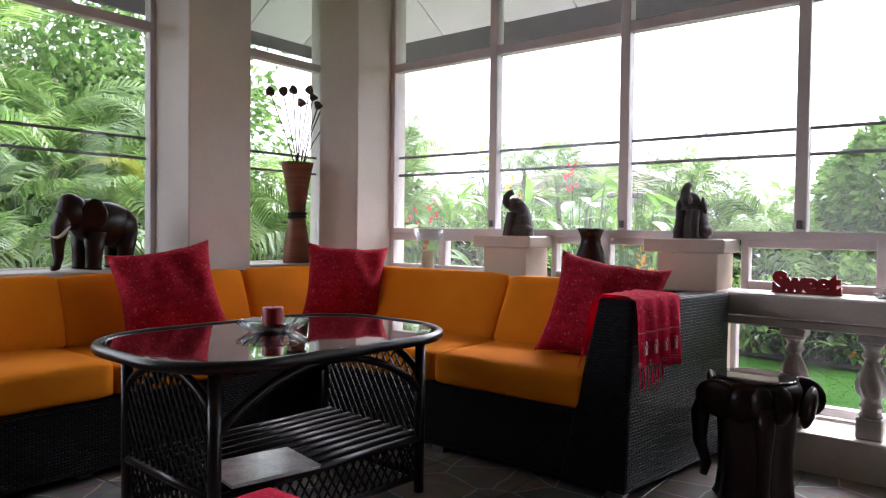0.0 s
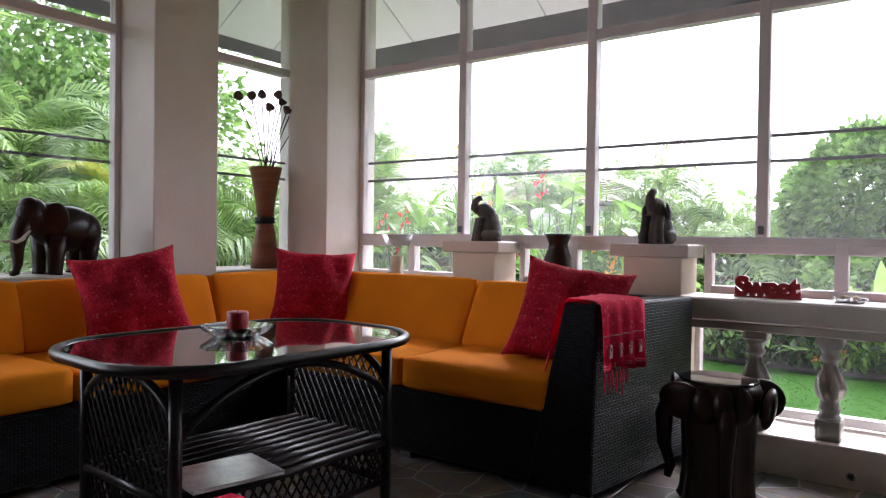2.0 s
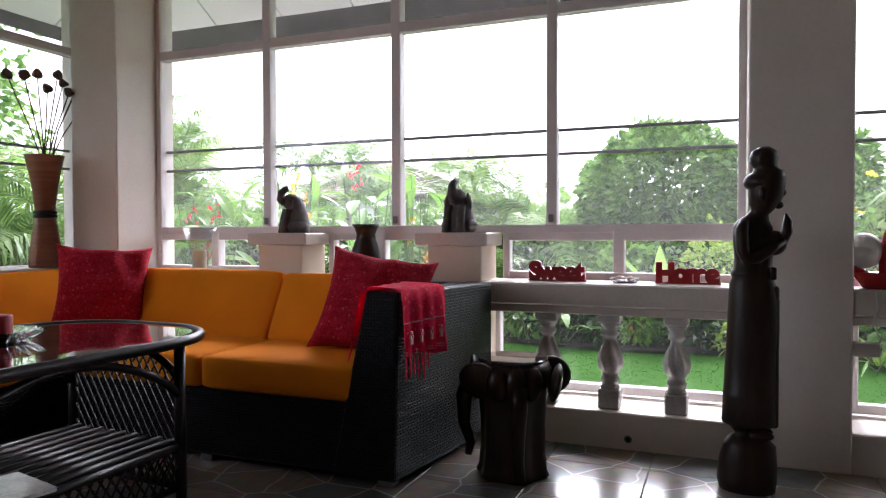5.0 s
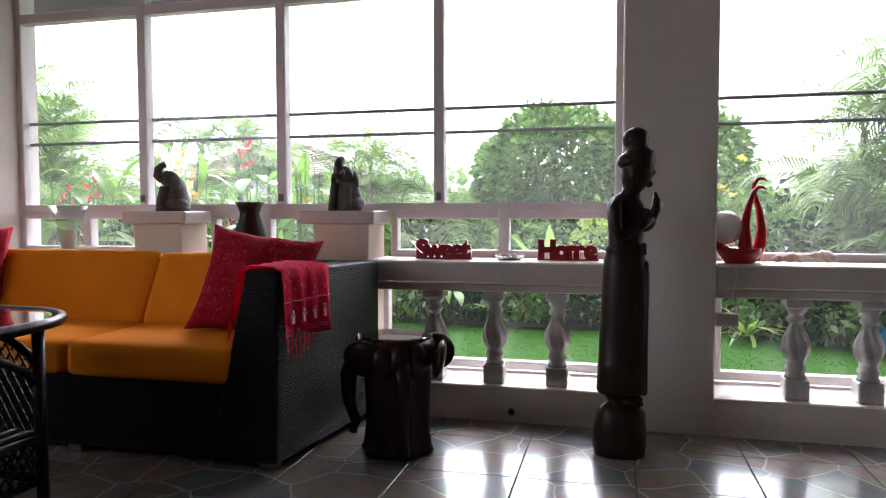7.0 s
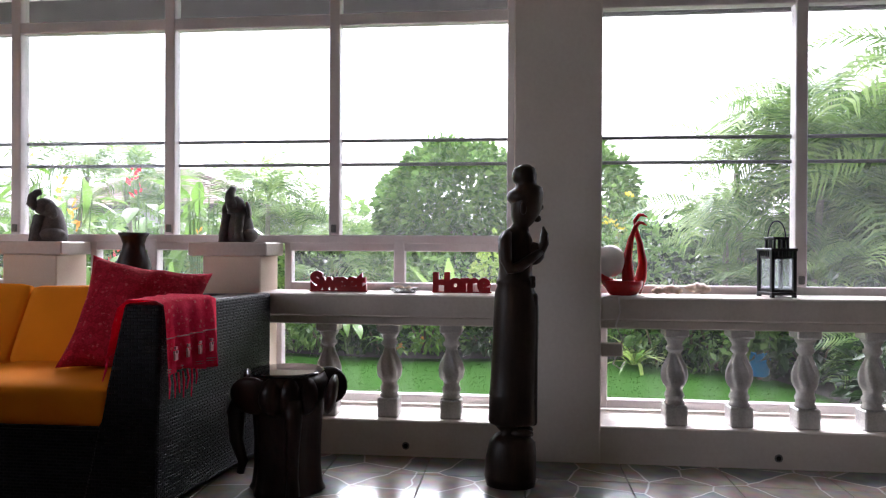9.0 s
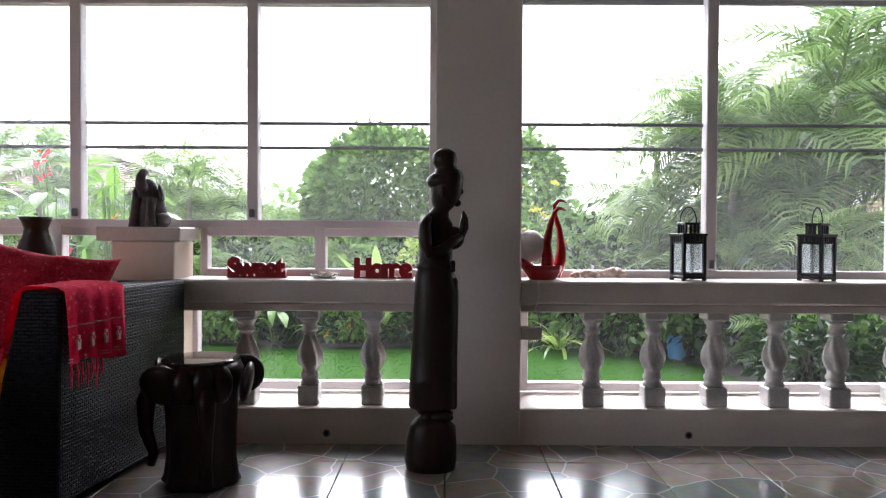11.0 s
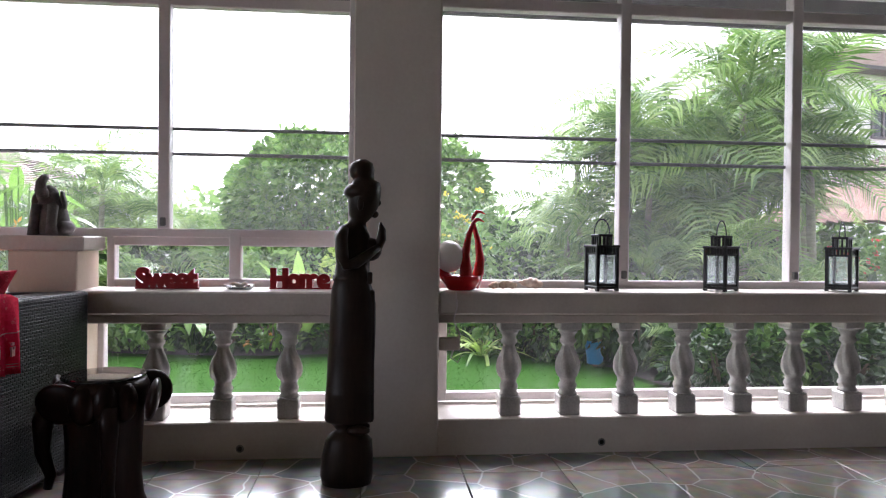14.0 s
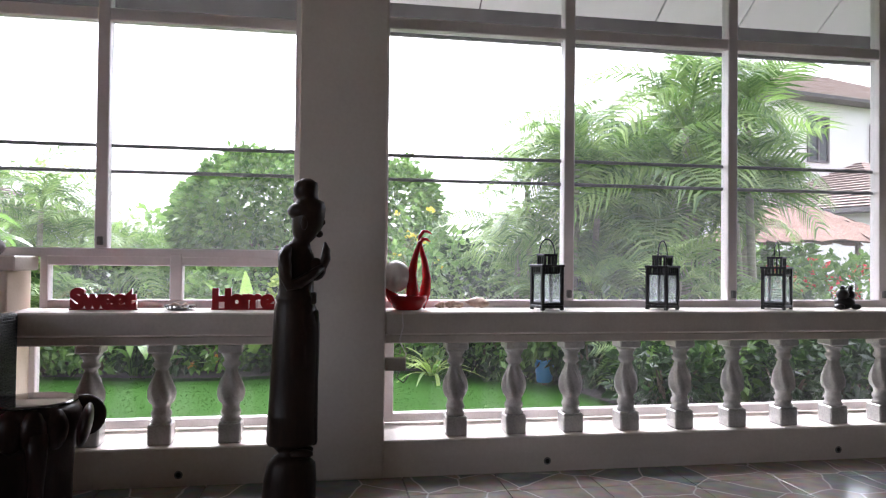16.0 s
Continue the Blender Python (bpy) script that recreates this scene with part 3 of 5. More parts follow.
vs = [bm.verts.new(c) for c in ((EDGE_X - 0.1, -3, z0 + 0.04), (EDGE_X - 0.1, 4.6, z0 + 0.04), (-3.9, 4.6, z1 + 0.07), (-3.9, -3, z1 + 0.07))]
bm.faces.new(vs)
part("roof_deck", bm, fascia_wood, eave2)
part("fascia", block(EDGE_X - 0.04, EDGE_X, -3, 4.6, EDGE_Z - 0.05, EDGE_Z + 0.15, 0.004), fascia_wood, eave2, "dark fascia board")

# added area lamp in the side window's unseen part, for fill
window_fill_lamp("window_light_side", GX - 0.06, -0.1, 1.4, 2.3, 1.3, -90, 4)

# ---- balusters ----
def baluster():
    b = thing("baluster", 0, 0, 0, "white cast-stone baluster with spiral fluting and square base", "baluster", "balusters under the ledge")
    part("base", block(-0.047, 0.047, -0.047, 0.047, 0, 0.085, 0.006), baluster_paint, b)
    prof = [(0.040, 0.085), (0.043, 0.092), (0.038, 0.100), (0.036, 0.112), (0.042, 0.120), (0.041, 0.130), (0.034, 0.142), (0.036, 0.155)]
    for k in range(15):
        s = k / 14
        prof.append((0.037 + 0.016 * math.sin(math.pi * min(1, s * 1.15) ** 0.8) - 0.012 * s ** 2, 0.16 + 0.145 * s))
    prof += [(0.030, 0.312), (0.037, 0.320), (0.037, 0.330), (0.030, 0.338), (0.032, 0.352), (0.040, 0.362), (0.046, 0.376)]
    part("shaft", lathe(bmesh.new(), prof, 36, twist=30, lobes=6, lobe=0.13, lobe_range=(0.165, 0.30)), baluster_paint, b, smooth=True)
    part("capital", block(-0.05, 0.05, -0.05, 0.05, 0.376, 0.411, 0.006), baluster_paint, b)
    return b


spots = [-0.69, -0.413, -0.135] + [0.826 + 0.268 * k for k in range(16)]
first = baluster()
first.matrix_basis = pose(spots[0], 3.268, 0.154)
for x in spots[1:]:
    copy_thing(first, pose(x, 3.268, 0.154))

# ---- corner sofa ----
BX, BY = -2.65, 2.385     # front lines of the side run and of the garden run
sofa = thing("corner_sofa", -2.2, 2.6, 0, "black woven wicker corner sofa with orange cushions", "sofa")
ox, oy = -2.2, 2.6


def sb(x0, x1, y0, y1, z0, z1, bev=0.0, seg=1):
    return block(x0 - ox, x1 - ox, y0 - oy, y1 - oy, z0, z1, bev, seg)


def prism(bm, plan, z0, z1, top=None):
    """An upright block on a four-cornered plan; top: heights of the four upper corners."""
    lo = [bm.verts.new((x, y, z0)) for x, y in plan]
    hi = [bm.verts.new((x, y, (top or [z1] * 4)[i])) for i, (x, y) in enumerate(plan)]
    n = len(plan)
    bm.faces.new(lo[::-1])
    bm.faces.new(hi)
    for i in range(n):
        bm.faces.new((lo[i], lo[(i + 1) % n], hi[(i + 1) % n], hi[i]))
    return bm


part("base", sb(BX, -1.16, BY + 0.01, 3.15, 0.03, 0.295, 0.012), wicker, sofa)
part("base", sb(-3.44, BX - 0.002, -0.9, 3.15, 0.03, 0.295, 0.012), wicker, sofa)
part("back_frame", sb(-3.44, -1.0, 3.06, 3.15, 0.297, 0.70, 0.012), wicker, sofa)
part("back_frame", sb(-3.44, -3.36, -0.9, 3.055, 0.297, 0.71, 0.012), wicker, sofa)
bm = bmesh.new()
plan = [(-1.30 - ox, 2.38 - oy), (-1.036 - ox, 2.375 - oy), (-0.925 - ox, 3.16 - oy), (-1.04 - ox, 3.16 - oy)]
top = [(-1.16 - ox, 2.40 - oy), (-1.030 - ox, 2.395 - oy), (-0.925 - ox, 3.17 - oy), (-1.04 - ox, 3.17 - oy)]
lo = [bm.verts.new((x, y, 0.03)) for x, y in plan]
hi = [bm.verts.new((x, y, z)) for (x, y), z in zip(top, (0.715, 0.712, 0.702, 0.702))]
bm.faces.new(lo[::-1])
bm.faces.new(hi)
for i in range(4):
    bm.faces.new((lo[i], lo[(i + 1) % 4], hi[(i + 1) % 4], hi[i]))
bmesh.ops.bevel(bm, geom=list(bm.edges), offset=0.012, segments=2, profile=0.5, affect="EDGES")
part("armrest", bm, wicker, sofa, "tall black wicker armrest")
for x, y in ((-1.09, 2.44), (-1.9, 2.44), (BX - 0.08, 1.3), (BX - 0.08, 0.4), (-1.0, 3.05)):
    part("foot", sb(x - 0.03, x + 0.03, y - 0.03, y + 0.03, 0, 0.029, 0.003), chrome, sofa, "small steel foot")
SEAT = 0.435
for x0, x1 in ((BX, -1.915), (-1.91, -1.205)):
    part("seat_cushion", cushion(bmesh.new(), x0 - ox, x1 - ox, BY - oy, 2.98 - oy, 0.297, SEAT, 0.028, 0.007), orange_cloth, sofa, smooth=True)
part("seat_cushion", cushion(bmesh.new(), -3.3 - ox, BX - 0.004 - ox, 2.30 - oy, 2.98 - oy, 0.297, SEAT - 0.004, 0.028, 0.007), orange_cloth, sofa, smooth=True)
for y0, y1, z in ((-0.9, 0.45, SEAT), (0.455, 1.395, SEAT + 0.006), (1.40, 2.295, SEAT - 0.012)):
    part("seat_cushion", cushion(bmesh.new(), -3.3 - ox, BX - ox, y0 - oy, y1 - oy, 0.297, z, 0.028, 0.007), orange_cloth, sofa, smooth=True)


def back_cushion(length, height, turn, x, y, lean):
    bm = cushion(bmesh.new(), -length / 2, length / 2, 0, 0.16, 0, height, 0.03, 0.010)
    m = pose(x - ox, y - oy, SEAT - 0.005, 0, 0, turn) @ pose(0, 0, 0, -lean, 0, 0)
    bmesh.ops.transform(bm, matrix=m, verts=list(bm.verts))
    return part("back_cushion", bm, orange_cloth, sofa, smooth=True)


back_cushion(1.12, 0.36, 0, -2.485, 2.83, 27)
back_cushion(0.74, 0.352, 0, -1.548, 2.825, 27)
back_cushion(0.68, 0.325, 90, -3.16, 2.76, 20)
back_cushion(0.96, 0.325, 90, -3.15, 1.915, 20)
back_cushion(0.97, 0.325, 90, -3.13, 0.945, 17)
back_cushion(1.2, 0.325, 90, -3.15, -0.15, 20)


def pillow(x, y, z, size, thick, turn, lean, roll, seed, label):
    p = solo("throw_pillow", pillow_mesh(size, thick, seed), red_batik, label, "pillow", "", "red pillows on the sofa", smooth=True)
    p.matrix_basis = pose(x, y, z, 0, 0, turn) @ pose(0, 0, 0, -lean, roll, 0) @ pose(0, 0, size / 2)
    return p


pillow(-2.93, 1.83, SEAT, 0.465, 0.10, 70, 24, -9, 1.0, "square red batik pillow leaning on the orange back cushion")
pillow(-2.84, 2.74, SEAT, 0.455, 0.10, 44, 20, 3, 4.2, "square red batik pillow tucked into the sofa corner")
pillow(-1.335, 2.68, SEAT - 0.02, 0.47, 0.105, 14, 26, 9, 7.7, "square red batik pillow leaning against the armrest")

# throw over the armrest
bm = bmesh.new()
rows = []
for i in range(17):
    s = i / 16
    yy = 2.388 + 0.315 * s
    xo = -1.028 + 0.1 * (yy - 2.39) / 0.78
    line = []
    fold = 0.006 * math.sin(s * 23) + 0.004 * math.sin(s * 51 + 1)
    path = [(-1.222 + fold, 0.52 + 0.02 * math.sin(s * 9)), (-1.208 + fold, 0.58), (-1.194, 0.64), (-1.177, 0.70), (-1.14, 0.728), (-1.09, 0.728), (xo - 0.012, 0.725), (xo + 0.014, 0.712),
            (xo + 0.018 + fold, 0.66), (xo + 0.020 + 1.6 * fold, 0.59), (xo + 0.022 + 2 * fold, 0.53), (xo + 0.024 + 2.2 * fold, 0.475 + 0.012 * math.sin(s * 6))]
    for px, pz in path:
        line.append(bm.verts.new((px, yy + 0.2 * fold, pz + (0.3 * fold if pz > 0.7 else 0))))
    rows.append(line)
for a, b in zip(rows, rows[1:]):
    for k in range(len(a) - 1):
        bm.faces.new((a[k], b[k], b[k + 1], a[k + 1]))
bmesh.ops.solidify(bm, geom=list(bm.faces), thickness=0.004)
throw = thing("throw", 0, 0, 0, "bright red fringed cotton throw hung over the armrest", "throw")
part("cloth", bm, red_throw, throw, smooth=True)
for k in range(4):
    # pale woven motifs near the hem
    y = 2.428 + 0.072 * k
    xo = -1.028 + 0.1 * (y - 2.39) / 0.78 + 0.036
    bm = bmesh.new()
    for dy, dz, w, h in ((0, 0.0, 0.010, 0.022), (0, 0.030, 0.007, 0.010), (-0.009, 0.016, 0.004, 0.010), (0.009, 0.016, 0.004, 0.010)):
        box(bm, xo - 0.006, xo, y + dy - w, y + dy + w, 0.535 + dz - h / 2, 0.535 + dz + h / 2)
    part("woven_motif", bm, motif_thread, throw, "pale woven motif")
for z in (0.60, 0.497, 0.488):
    line = []
    for i in range(33):
        s = i / 32
        fold = 0.006 * math.sin(s * 23) + 0.004 * math.sin(s * 51 + 1)
        yy = 2.388 + 0.315 * s
        k = 1.0 + 1.2 * (0.66 - z) / 0.185
        line.append((-1.028 + 0.1 * (yy - 2.39) / 0.78 + 0.0205 + k * fold, yy + 0.2 * fold, z))
    part("woven_stripe", tube(bmesh.new(), line, 0.0022, 5), motif_thread, throw, "thin pale woven stripe")
for k in range(6):
    y = 2.40 + 0.05 * k
    part("fringe", tube(bmesh.new(), [(-1.215, y, 0.535), (-1.224, y + 0.004, 0.49), (-1.234, y + 0.006 * math.sin(k * 2.0), 0.452)], [0.004, 0.004, 0.002], 5), red_throw, throw)
for k in range(7):
    y = 2.40 + 0.026 * k
    bm = bmesh.new()
    xo = -1.028 + 0.1 * (y - 2.39) / 0.78 + 0.026
    tube(bm, [(xo, y, 0.48), (xo + 0.004, y + 0.004 * math.sin(k * 2.1), 0.45), (xo + 0.002, y + 0.008 * math.sin(k), 0.40 + 0.025 * math.sin(k * 3.3))], [0.003, 0.0038, 0.002], 6)
    part("tassel", bm, red_throw, throw)

# ---- coffee table ----
TX, TY, TZ = -1.955, 1.62, 0.59
table = thing("coffee_table", TX, TY, 0, "black rattan coffee table with a dark glass top and slatted shelf", "table", turn=-3)


def rounded(hx, hy, r, n=10):
    pts = []
    for cx, cy, a0 in ((hx - r, hy - r, 0), (-hx + r, hy - r, 90), (-hx + r, -hy + r, 180), (hx - r, -hy + r, 270)):
        for k in range(n + 1):
            a = radians(a0 + 90 * k / n)
            pts.append((cx + r * math.cos(a), cy + r * math.sin(a)))
    return pts


HX, HY = 0.385, 0.55
bm = bmesh.new()
ring = rounded(HX - 0.022, HY - 0.022, 0.27)
vs = [bm.verts.new((x, y, TZ - 0.016)) for x, y in ring]
f = bm.faces.new(vs)
r = bmesh.ops.extrude_face_region(bm, geom=[f])
bmesh.ops.translate(bm, vec=(0, 0, 0.014), verts=[v for v in r["geom"] if isinstance(v, bmesh.types.BMVert)])
bmesh.ops.recalc_face_normals(bm, faces=list(bm.faces))
part("tabletop", bm, black_glass, table, "smoked glass top")
part("rim", tube(bmesh.new(), [(x, y, TZ - 0.012) for x, y in rounded(HX, HY, 0.28)], 0.017, 10, True), black_rattan, table, smooth=True)
part("rim", tube(bmesh.new(), [(x, y, TZ - 0.034) for x, y in rounded(HX - 0.045, HY - 0.045, 0.25)], 0.008, 8, True), black_rattan, table, smooth=True)
LX, LY = 0.265, 0.41
for sx in (-1, 1):
    for sy in (-1, 1):
        part("leg", tube(bmesh.new(), [(sx * LX, sy * LY, 0), (sx * LX, sy * LY, TZ - 0.045)], 0.019, 10), black_rattan, table, smooth=True)
SH = 0.21
for k in range(9):
    x = -LX + 0.035 + (2 * LX - 0.07) * k / 8
    part("shelf_slat", tube(bmesh.new(), [(x, -LY, SH), (x, LY, SH)], 0.0135, 10), black_rattan, table, smooth=True)
for sx in (-1, 1):
    part("side_rail", tube(bmesh.new(), [(sx * LX, -LY, SH - 0.012), (sx * LX, LY, SH - 0.012)], 0.015, 8), black_rattan, table, smooth=True)
    part("side_rail", tube(bmesh.new(), [(sx * LX, -LY, 0.06), (sx * LX, LY, 0.06)], 0.013, 8), black_rattan, table, smooth=True)
    arch = [(sx * LX, -LY + 2 * LY * t, 0.37 + 0.165 * math.sin(math.pi * t) ** 0.75) for t in (k / 16 for k in range(17))]
    part("arch", tube(bmesh.new(), arch, 0.014, 8), black_rattan, table, smooth=True)
for sy in (-1, 1):
    part("end_rail", tube(bmesh.new(), [(-LX, sy * LY, SH - 0.012), (LX, sy * LY, SH - 0.012)], 0.015, 8), black_rattan, table, smooth=True)
    part("end_rail", tube(bmesh.new(), [(-LX, sy * LY, 0.06), (LX, sy * LY, 0.06)], 0.013, 8), black_rattan, table, smooth=True)
    arch = [(-LX + 2 * LX * t, sy * LY, 0.42 + 0.115 * math.sin(math.pi * t) ** 0.7) for t in (k / 14 for k in range(15))]
    part("end_arch", tube(bmesh.new(), arch, 0.014, 8), black_rattan, table, smooth=True)


def lattice(bm, length, zlow, ztop, step, place, r=0.004):
    """Crossing cane strips between a low rail and an arched top line."""
    n = int(length / step)
    for d in (-1, 1):
        for i in range(-n, 2 * n):
            pts = []
            for q in range(25):
                z = zlow + (0.56 - zlow) * q / 24
                u = i * step + d * (z - zlow) * 0.62
                if 0.01 < u < length - 0.01 and z <= ztop(u / length):
                    pts.append(place(u, z, 0.003 * d))
            if len(pts) > 1:
                tube(bm, [pts[0], pts[-1]], r, 5)
    return bm


for sy in (-1, 1):
    part("cane_lattice", lattice(bmesh.new(), 2 * LX, SH, lambda t: 0.42 + 0.115 * math.sin(math.pi * t) ** 0.7, 0.036, lambda u, z, d: (-LX + u, sy * LY + d, z)), black_rattan, table)
    part("cane_lattice", lattice(bmesh.new(), 2 * LX, 0.06, lambda t: SH - 0.015, 0.036, lambda u, z, d: (-LX + u, sy * LY + d, z)), black_rattan, table)
for sx in (-1, 1):
    part("cane_lattice", lattice(bmesh.new(), 2 * LY, 0.06, lambda t: SH - 0.015, 0.036, lambda u, z, d: (sx * LX + d, -LY + u, z)), black_rattan, table)


# ---- ornaments and small things ----
def lift(bm, m):
    bmesh.ops.transform(bm, matrix=m, verts=list(bm.verts))
    return bm


# candle and crystal dish on the table
dish = thing("crystal_dish", -2.03, 1.64, TZ - 0.002, "shallow cut-crystal dish on the glass tabletop", "dish")
prof = [(0.05, 0.0), (0.075, 0.004), (0.10, 0.02), (0.118, 0.036), (0.114, 0.038), (0.094, 0.024), (0.07, 0.012), (0.0, 0.010)]
part("bowl", lathe(bmesh.new(), prof, 48, lobes=16, lobe=0.09, lobe_range=(0.003, 0.05)), crystal, dish)
can = thing("candle", -2.03, 1.64, TZ + 0.011, "short red pillar candle standing in the crystal dish", "candle")
part("wax", lathe(bmesh.new(), [(0.036, 0), (0.037, 0.01), (0.037, 0.066), (0.034, 0.072), (0.028, 0.070), (0.0, 0.066)], 28), red_wax, can, smooth=True)
part("wick", tube(bmesh.new(), [(0, 0, 0.064), (0.002, 0, 0.078)], 0.0012, 5), hole_dark, can)
cards = thing("matchbook", -2.085, 1.63, TZ + 0.030, "small printed card pack lying in the crystal dish", "card", turn=25)
part("card", block(-0.055, 0.03, -0.04, 0.04, 0, 0.006, 0.001), paper_mat, cards)
bm = bmesh.new()
for k in range(5):
    box(bm, -0.05, 0.022, -0.034 + k * 0.014, -0.029 + k * 0.014, 0.0061, 0.0066)
part("print_line", bm, muntin_paint, cards)

book = thing("magazine", -1.78, 1.40, SH + 0.012, "glossy magazine lying on the slatted shelf", "magazine", turn=-12)
part("page_block", block(-0.10, 0.12, -0.14, 0.14, 0, 0.010, 0.002), paper_mat, book)
part("cover", block(-0.102, 0.122, -0.142, 0.142, 0.0105, 0.0125, 0.0005), grainy("cover_print", (0.22, 0.22, 0.24), (0.62, 0.60, 0.60), 9, 0.2), book)

# stool with a folded cloth beside the table
ott = thing("ottoman", -1.36, 1.08, 0, "low dark wooden stool with a red patterned cushion", "stool")
part("seat", block(-0.15, 0.15, -0.15, 0.15, 0.20, 0.235, 0.012, 3), dark_wood, ott)
for sx in (-1, 1):
    for sy in (-1, 1):
        part("leg", tube(bmesh.new(), [(sx * 0.13, sy * 0.13, 0), (sx * 0.12, sy * 0.12, 0.21)], 0.018, 8), dark_wood, ott)
part("pad", cushion(bmesh.new(), -0.15, 0.15, -0.15, 0.15, 0.235, 0.285, 0.03, 0.012), red_throw, ott, smooth=True)


def elephant(scale, trunk_up, tusks):
    """A carved elephant, facing -y, feet on z = 0, about one unit long."""
    bm = bmesh.new()
    blob(bm, 0, 0.12, 0.63, 0.26, 0.44, 0.32, 24, 16)
    blob(bm, 0, 0.34, 0.58, 0.25, 0.27, 0.31, 24, 16)
    blob(bm, 0, -0.12, 0.68, 0.24, 0.28, 0.30, 24, 16)
    blob(bm, 0, -0.38, 0.78, 0.18, 0.21, 0.25, 24, 16)
    blob(bm, 0, -0.42, 0.93, 0.13, 0.13, 0.11, 20, 12)
    for sx in (-1, 1):
        blob(bm, sx * 0.215, -0.20, 0.74, 0.035, 0.17, 0.24, turn=pose(0, 0, 0, 0, sx * 14, sx * -24).to_3x3())
        for y, z in ((-0.14, 0.52), (0.36, 0.50)):
            tube(bm, [(sx * 0.14, y, z), (sx * 0.145, y - 0.01, 0.25), (sx * 0.14, y - 0.02, 0.04), (sx * 0.14, y - 0.025, 0)], [0.155, 0.115, 0.105, 0.115], 14)
    if trunk_up:
        tube(bm, [(0, -0.46, 0.68), (0, -0.58, 0.72), (0, -0.62, 0.86), (0, -0.55, 1.0), (0, -0.47, 1.08)], [0.10, 0.085, 0.068, 0.055, 0.045], 10)
    else:
        tube(bm, [(0, -0.47, 0.72), (0, -0.55, 0.56), (0, -0.58, 0.36), (0, -0.57, 0.16), (0, -0.60, 0.04), (0, -0.66, 0.03)], [0.135, 0.115, 0.085, 0.062, 0.05, 0.042], 12)
    tube(bm, [(0, 0.54, 0.62), (0, 0.60, 0.45), (0, 0.58, 0.28)], [0.022, 0.016, 0.024], 6)
    n = len(bm.faces)
    if tusks:
        for sx in (-1, 1):
            tube(bm, [(sx * 0.09, -0.48, 0.60), (sx * 0.11, -0.58, 0.48), (sx * 0.11, -0.66, 0.44), (sx * 0.10, -0.74, 0.46)], [0.028, 0.026, 0.02, 0.006], 8)
        bm.faces.ensure_lookup_table()
        for f in bm.faces[n:]:
            f.material_index = 1
    return lift(bm, Matrix.Scale(scale, 4))


solo("elephant_figure", elephant(0.365, False, True), dark_wood, "dark carved wooden elephant with pale tusks on the window sill", "figurine", x=-3.66, y=1.80, z=LEDGE + 0.03, smooth=True, turn=10, mat2=tusk_mat)


def seated_elephant():
    """A small stone elephant sitting up with its trunk raised, facing -y."""
    bm = bmesh.new()
    lathe(bm, [(0.075, 0), (0.082, 0.01), (0.080, 0.05), (0.072, 0.09), (0.060, 0.13), (0.052, 0.155), (0.04, 0.175), (0.0, 0.18)], 18, sy=0.9)
    for sx in (-1, 1):
        tube(bm, [(sx * 0.035, -0.05, 0.13), (sx * 0.038, -0.068, 0.06), (sx * 0.04, -0.07, 0.0)], [0.024, 0.021, 0.027], 10)
        blob(bm, sx * 0.06, 0.0, 0.035, 0.035, 0.06, 0.035)
        blob(bm, sx * 0.058, -0.005, 0.155, 0.012, 0.032, 0.042, turn=pose(0, 0, 0, 0, sx * -12, sx * 20).to_3x3())
    blob(bm, 0, -0.03, 0.175, 0.045, 0.05, 0.045)
    tube(bm, [(0, -0.06, 0.175), (0, -0.085, 0.195), (0, -0.082, 0.225), (0, -0.062, 0.245), (0, -0.045, 0.25)], [0.03, 0.026, 0.021, 0.018, 0.016], 10)
    return bm


solo("stone_elephant", seated_elephant(), stone_grey, "grey stone elephant sitting with raised trunk on a plinth", "figurine", group="stone elephants", x=-2.085, y=3.35, z=0.925, smooth=True, turn=-48).scale = (0.97, 0.97, 0.95)
solo("stone_elephant", seated_elephant(), stone_grey, "grey stone elephant sitting with raised trunk on a plinth", "figurine", group="stone elephants", x=-1.15, y=3.35, z=0.925, smooth=True, turn=-6).scale = (0.95, 0.95, 0.98)

# tall turned vase with dried lotus pods
vase = thing("floor_vase", -3.60, 3.055, LEDGE + 0.03, "tall reddish turned-wood vase with a dark ring on the sill", "vase")
prof = [(0.080, 0.0), (0.082, 0.02), (0.076, 0.10), (0.066, 0.18), (0.056, 0.25), (0.048, 0.30)]
part("foot", lathe(bmesh.new(), prof, 32), vase_wood, vase, smooth=True)
part("ring", lathe(bmesh.new(), [(0.048, 0.30), (0.057, 0.304), (0.057, 0.318), (0.050, 0.322), (0.057, 0.326), (0.057, 0.340), (0.048, 0.345)], 32), black_metal, vase, "dark double ring")
part("neck", lathe(bmesh.new(), [(0.048, 0.345), (0.054, 0.42), (0.064, 0.50), (0.076, 0.58), (0.092, 0.665), (0.096, 0.68), (0.088, 0.68), (0.07, 0.60), (0.0, 0.55)], 32), vase_wood, vase, smooth=True)
vase.scale = (1.1, 1.1, 0.95)
pods = thing("dried_lotus", -3.60, 3.055, LEDGE + 0.555, "dark dried lotus pods on thin stems in the vase", "dried flowers")
random.seed(11)
heads = ((-0.20, 0.05, 0.53), (-0.13, 0.06, 0.52), (-0.03, 0.0, 0.60), (-0.03, 0.08, 0.51), (0.06, 0.02, 0.57), (0.08, 0.08, 0.50), (0.12, -0.03, 0.60), (0.14, 0.05, 0.52), (0.18, 0.0, 0.55), (0.20, 0.06, 0.53))
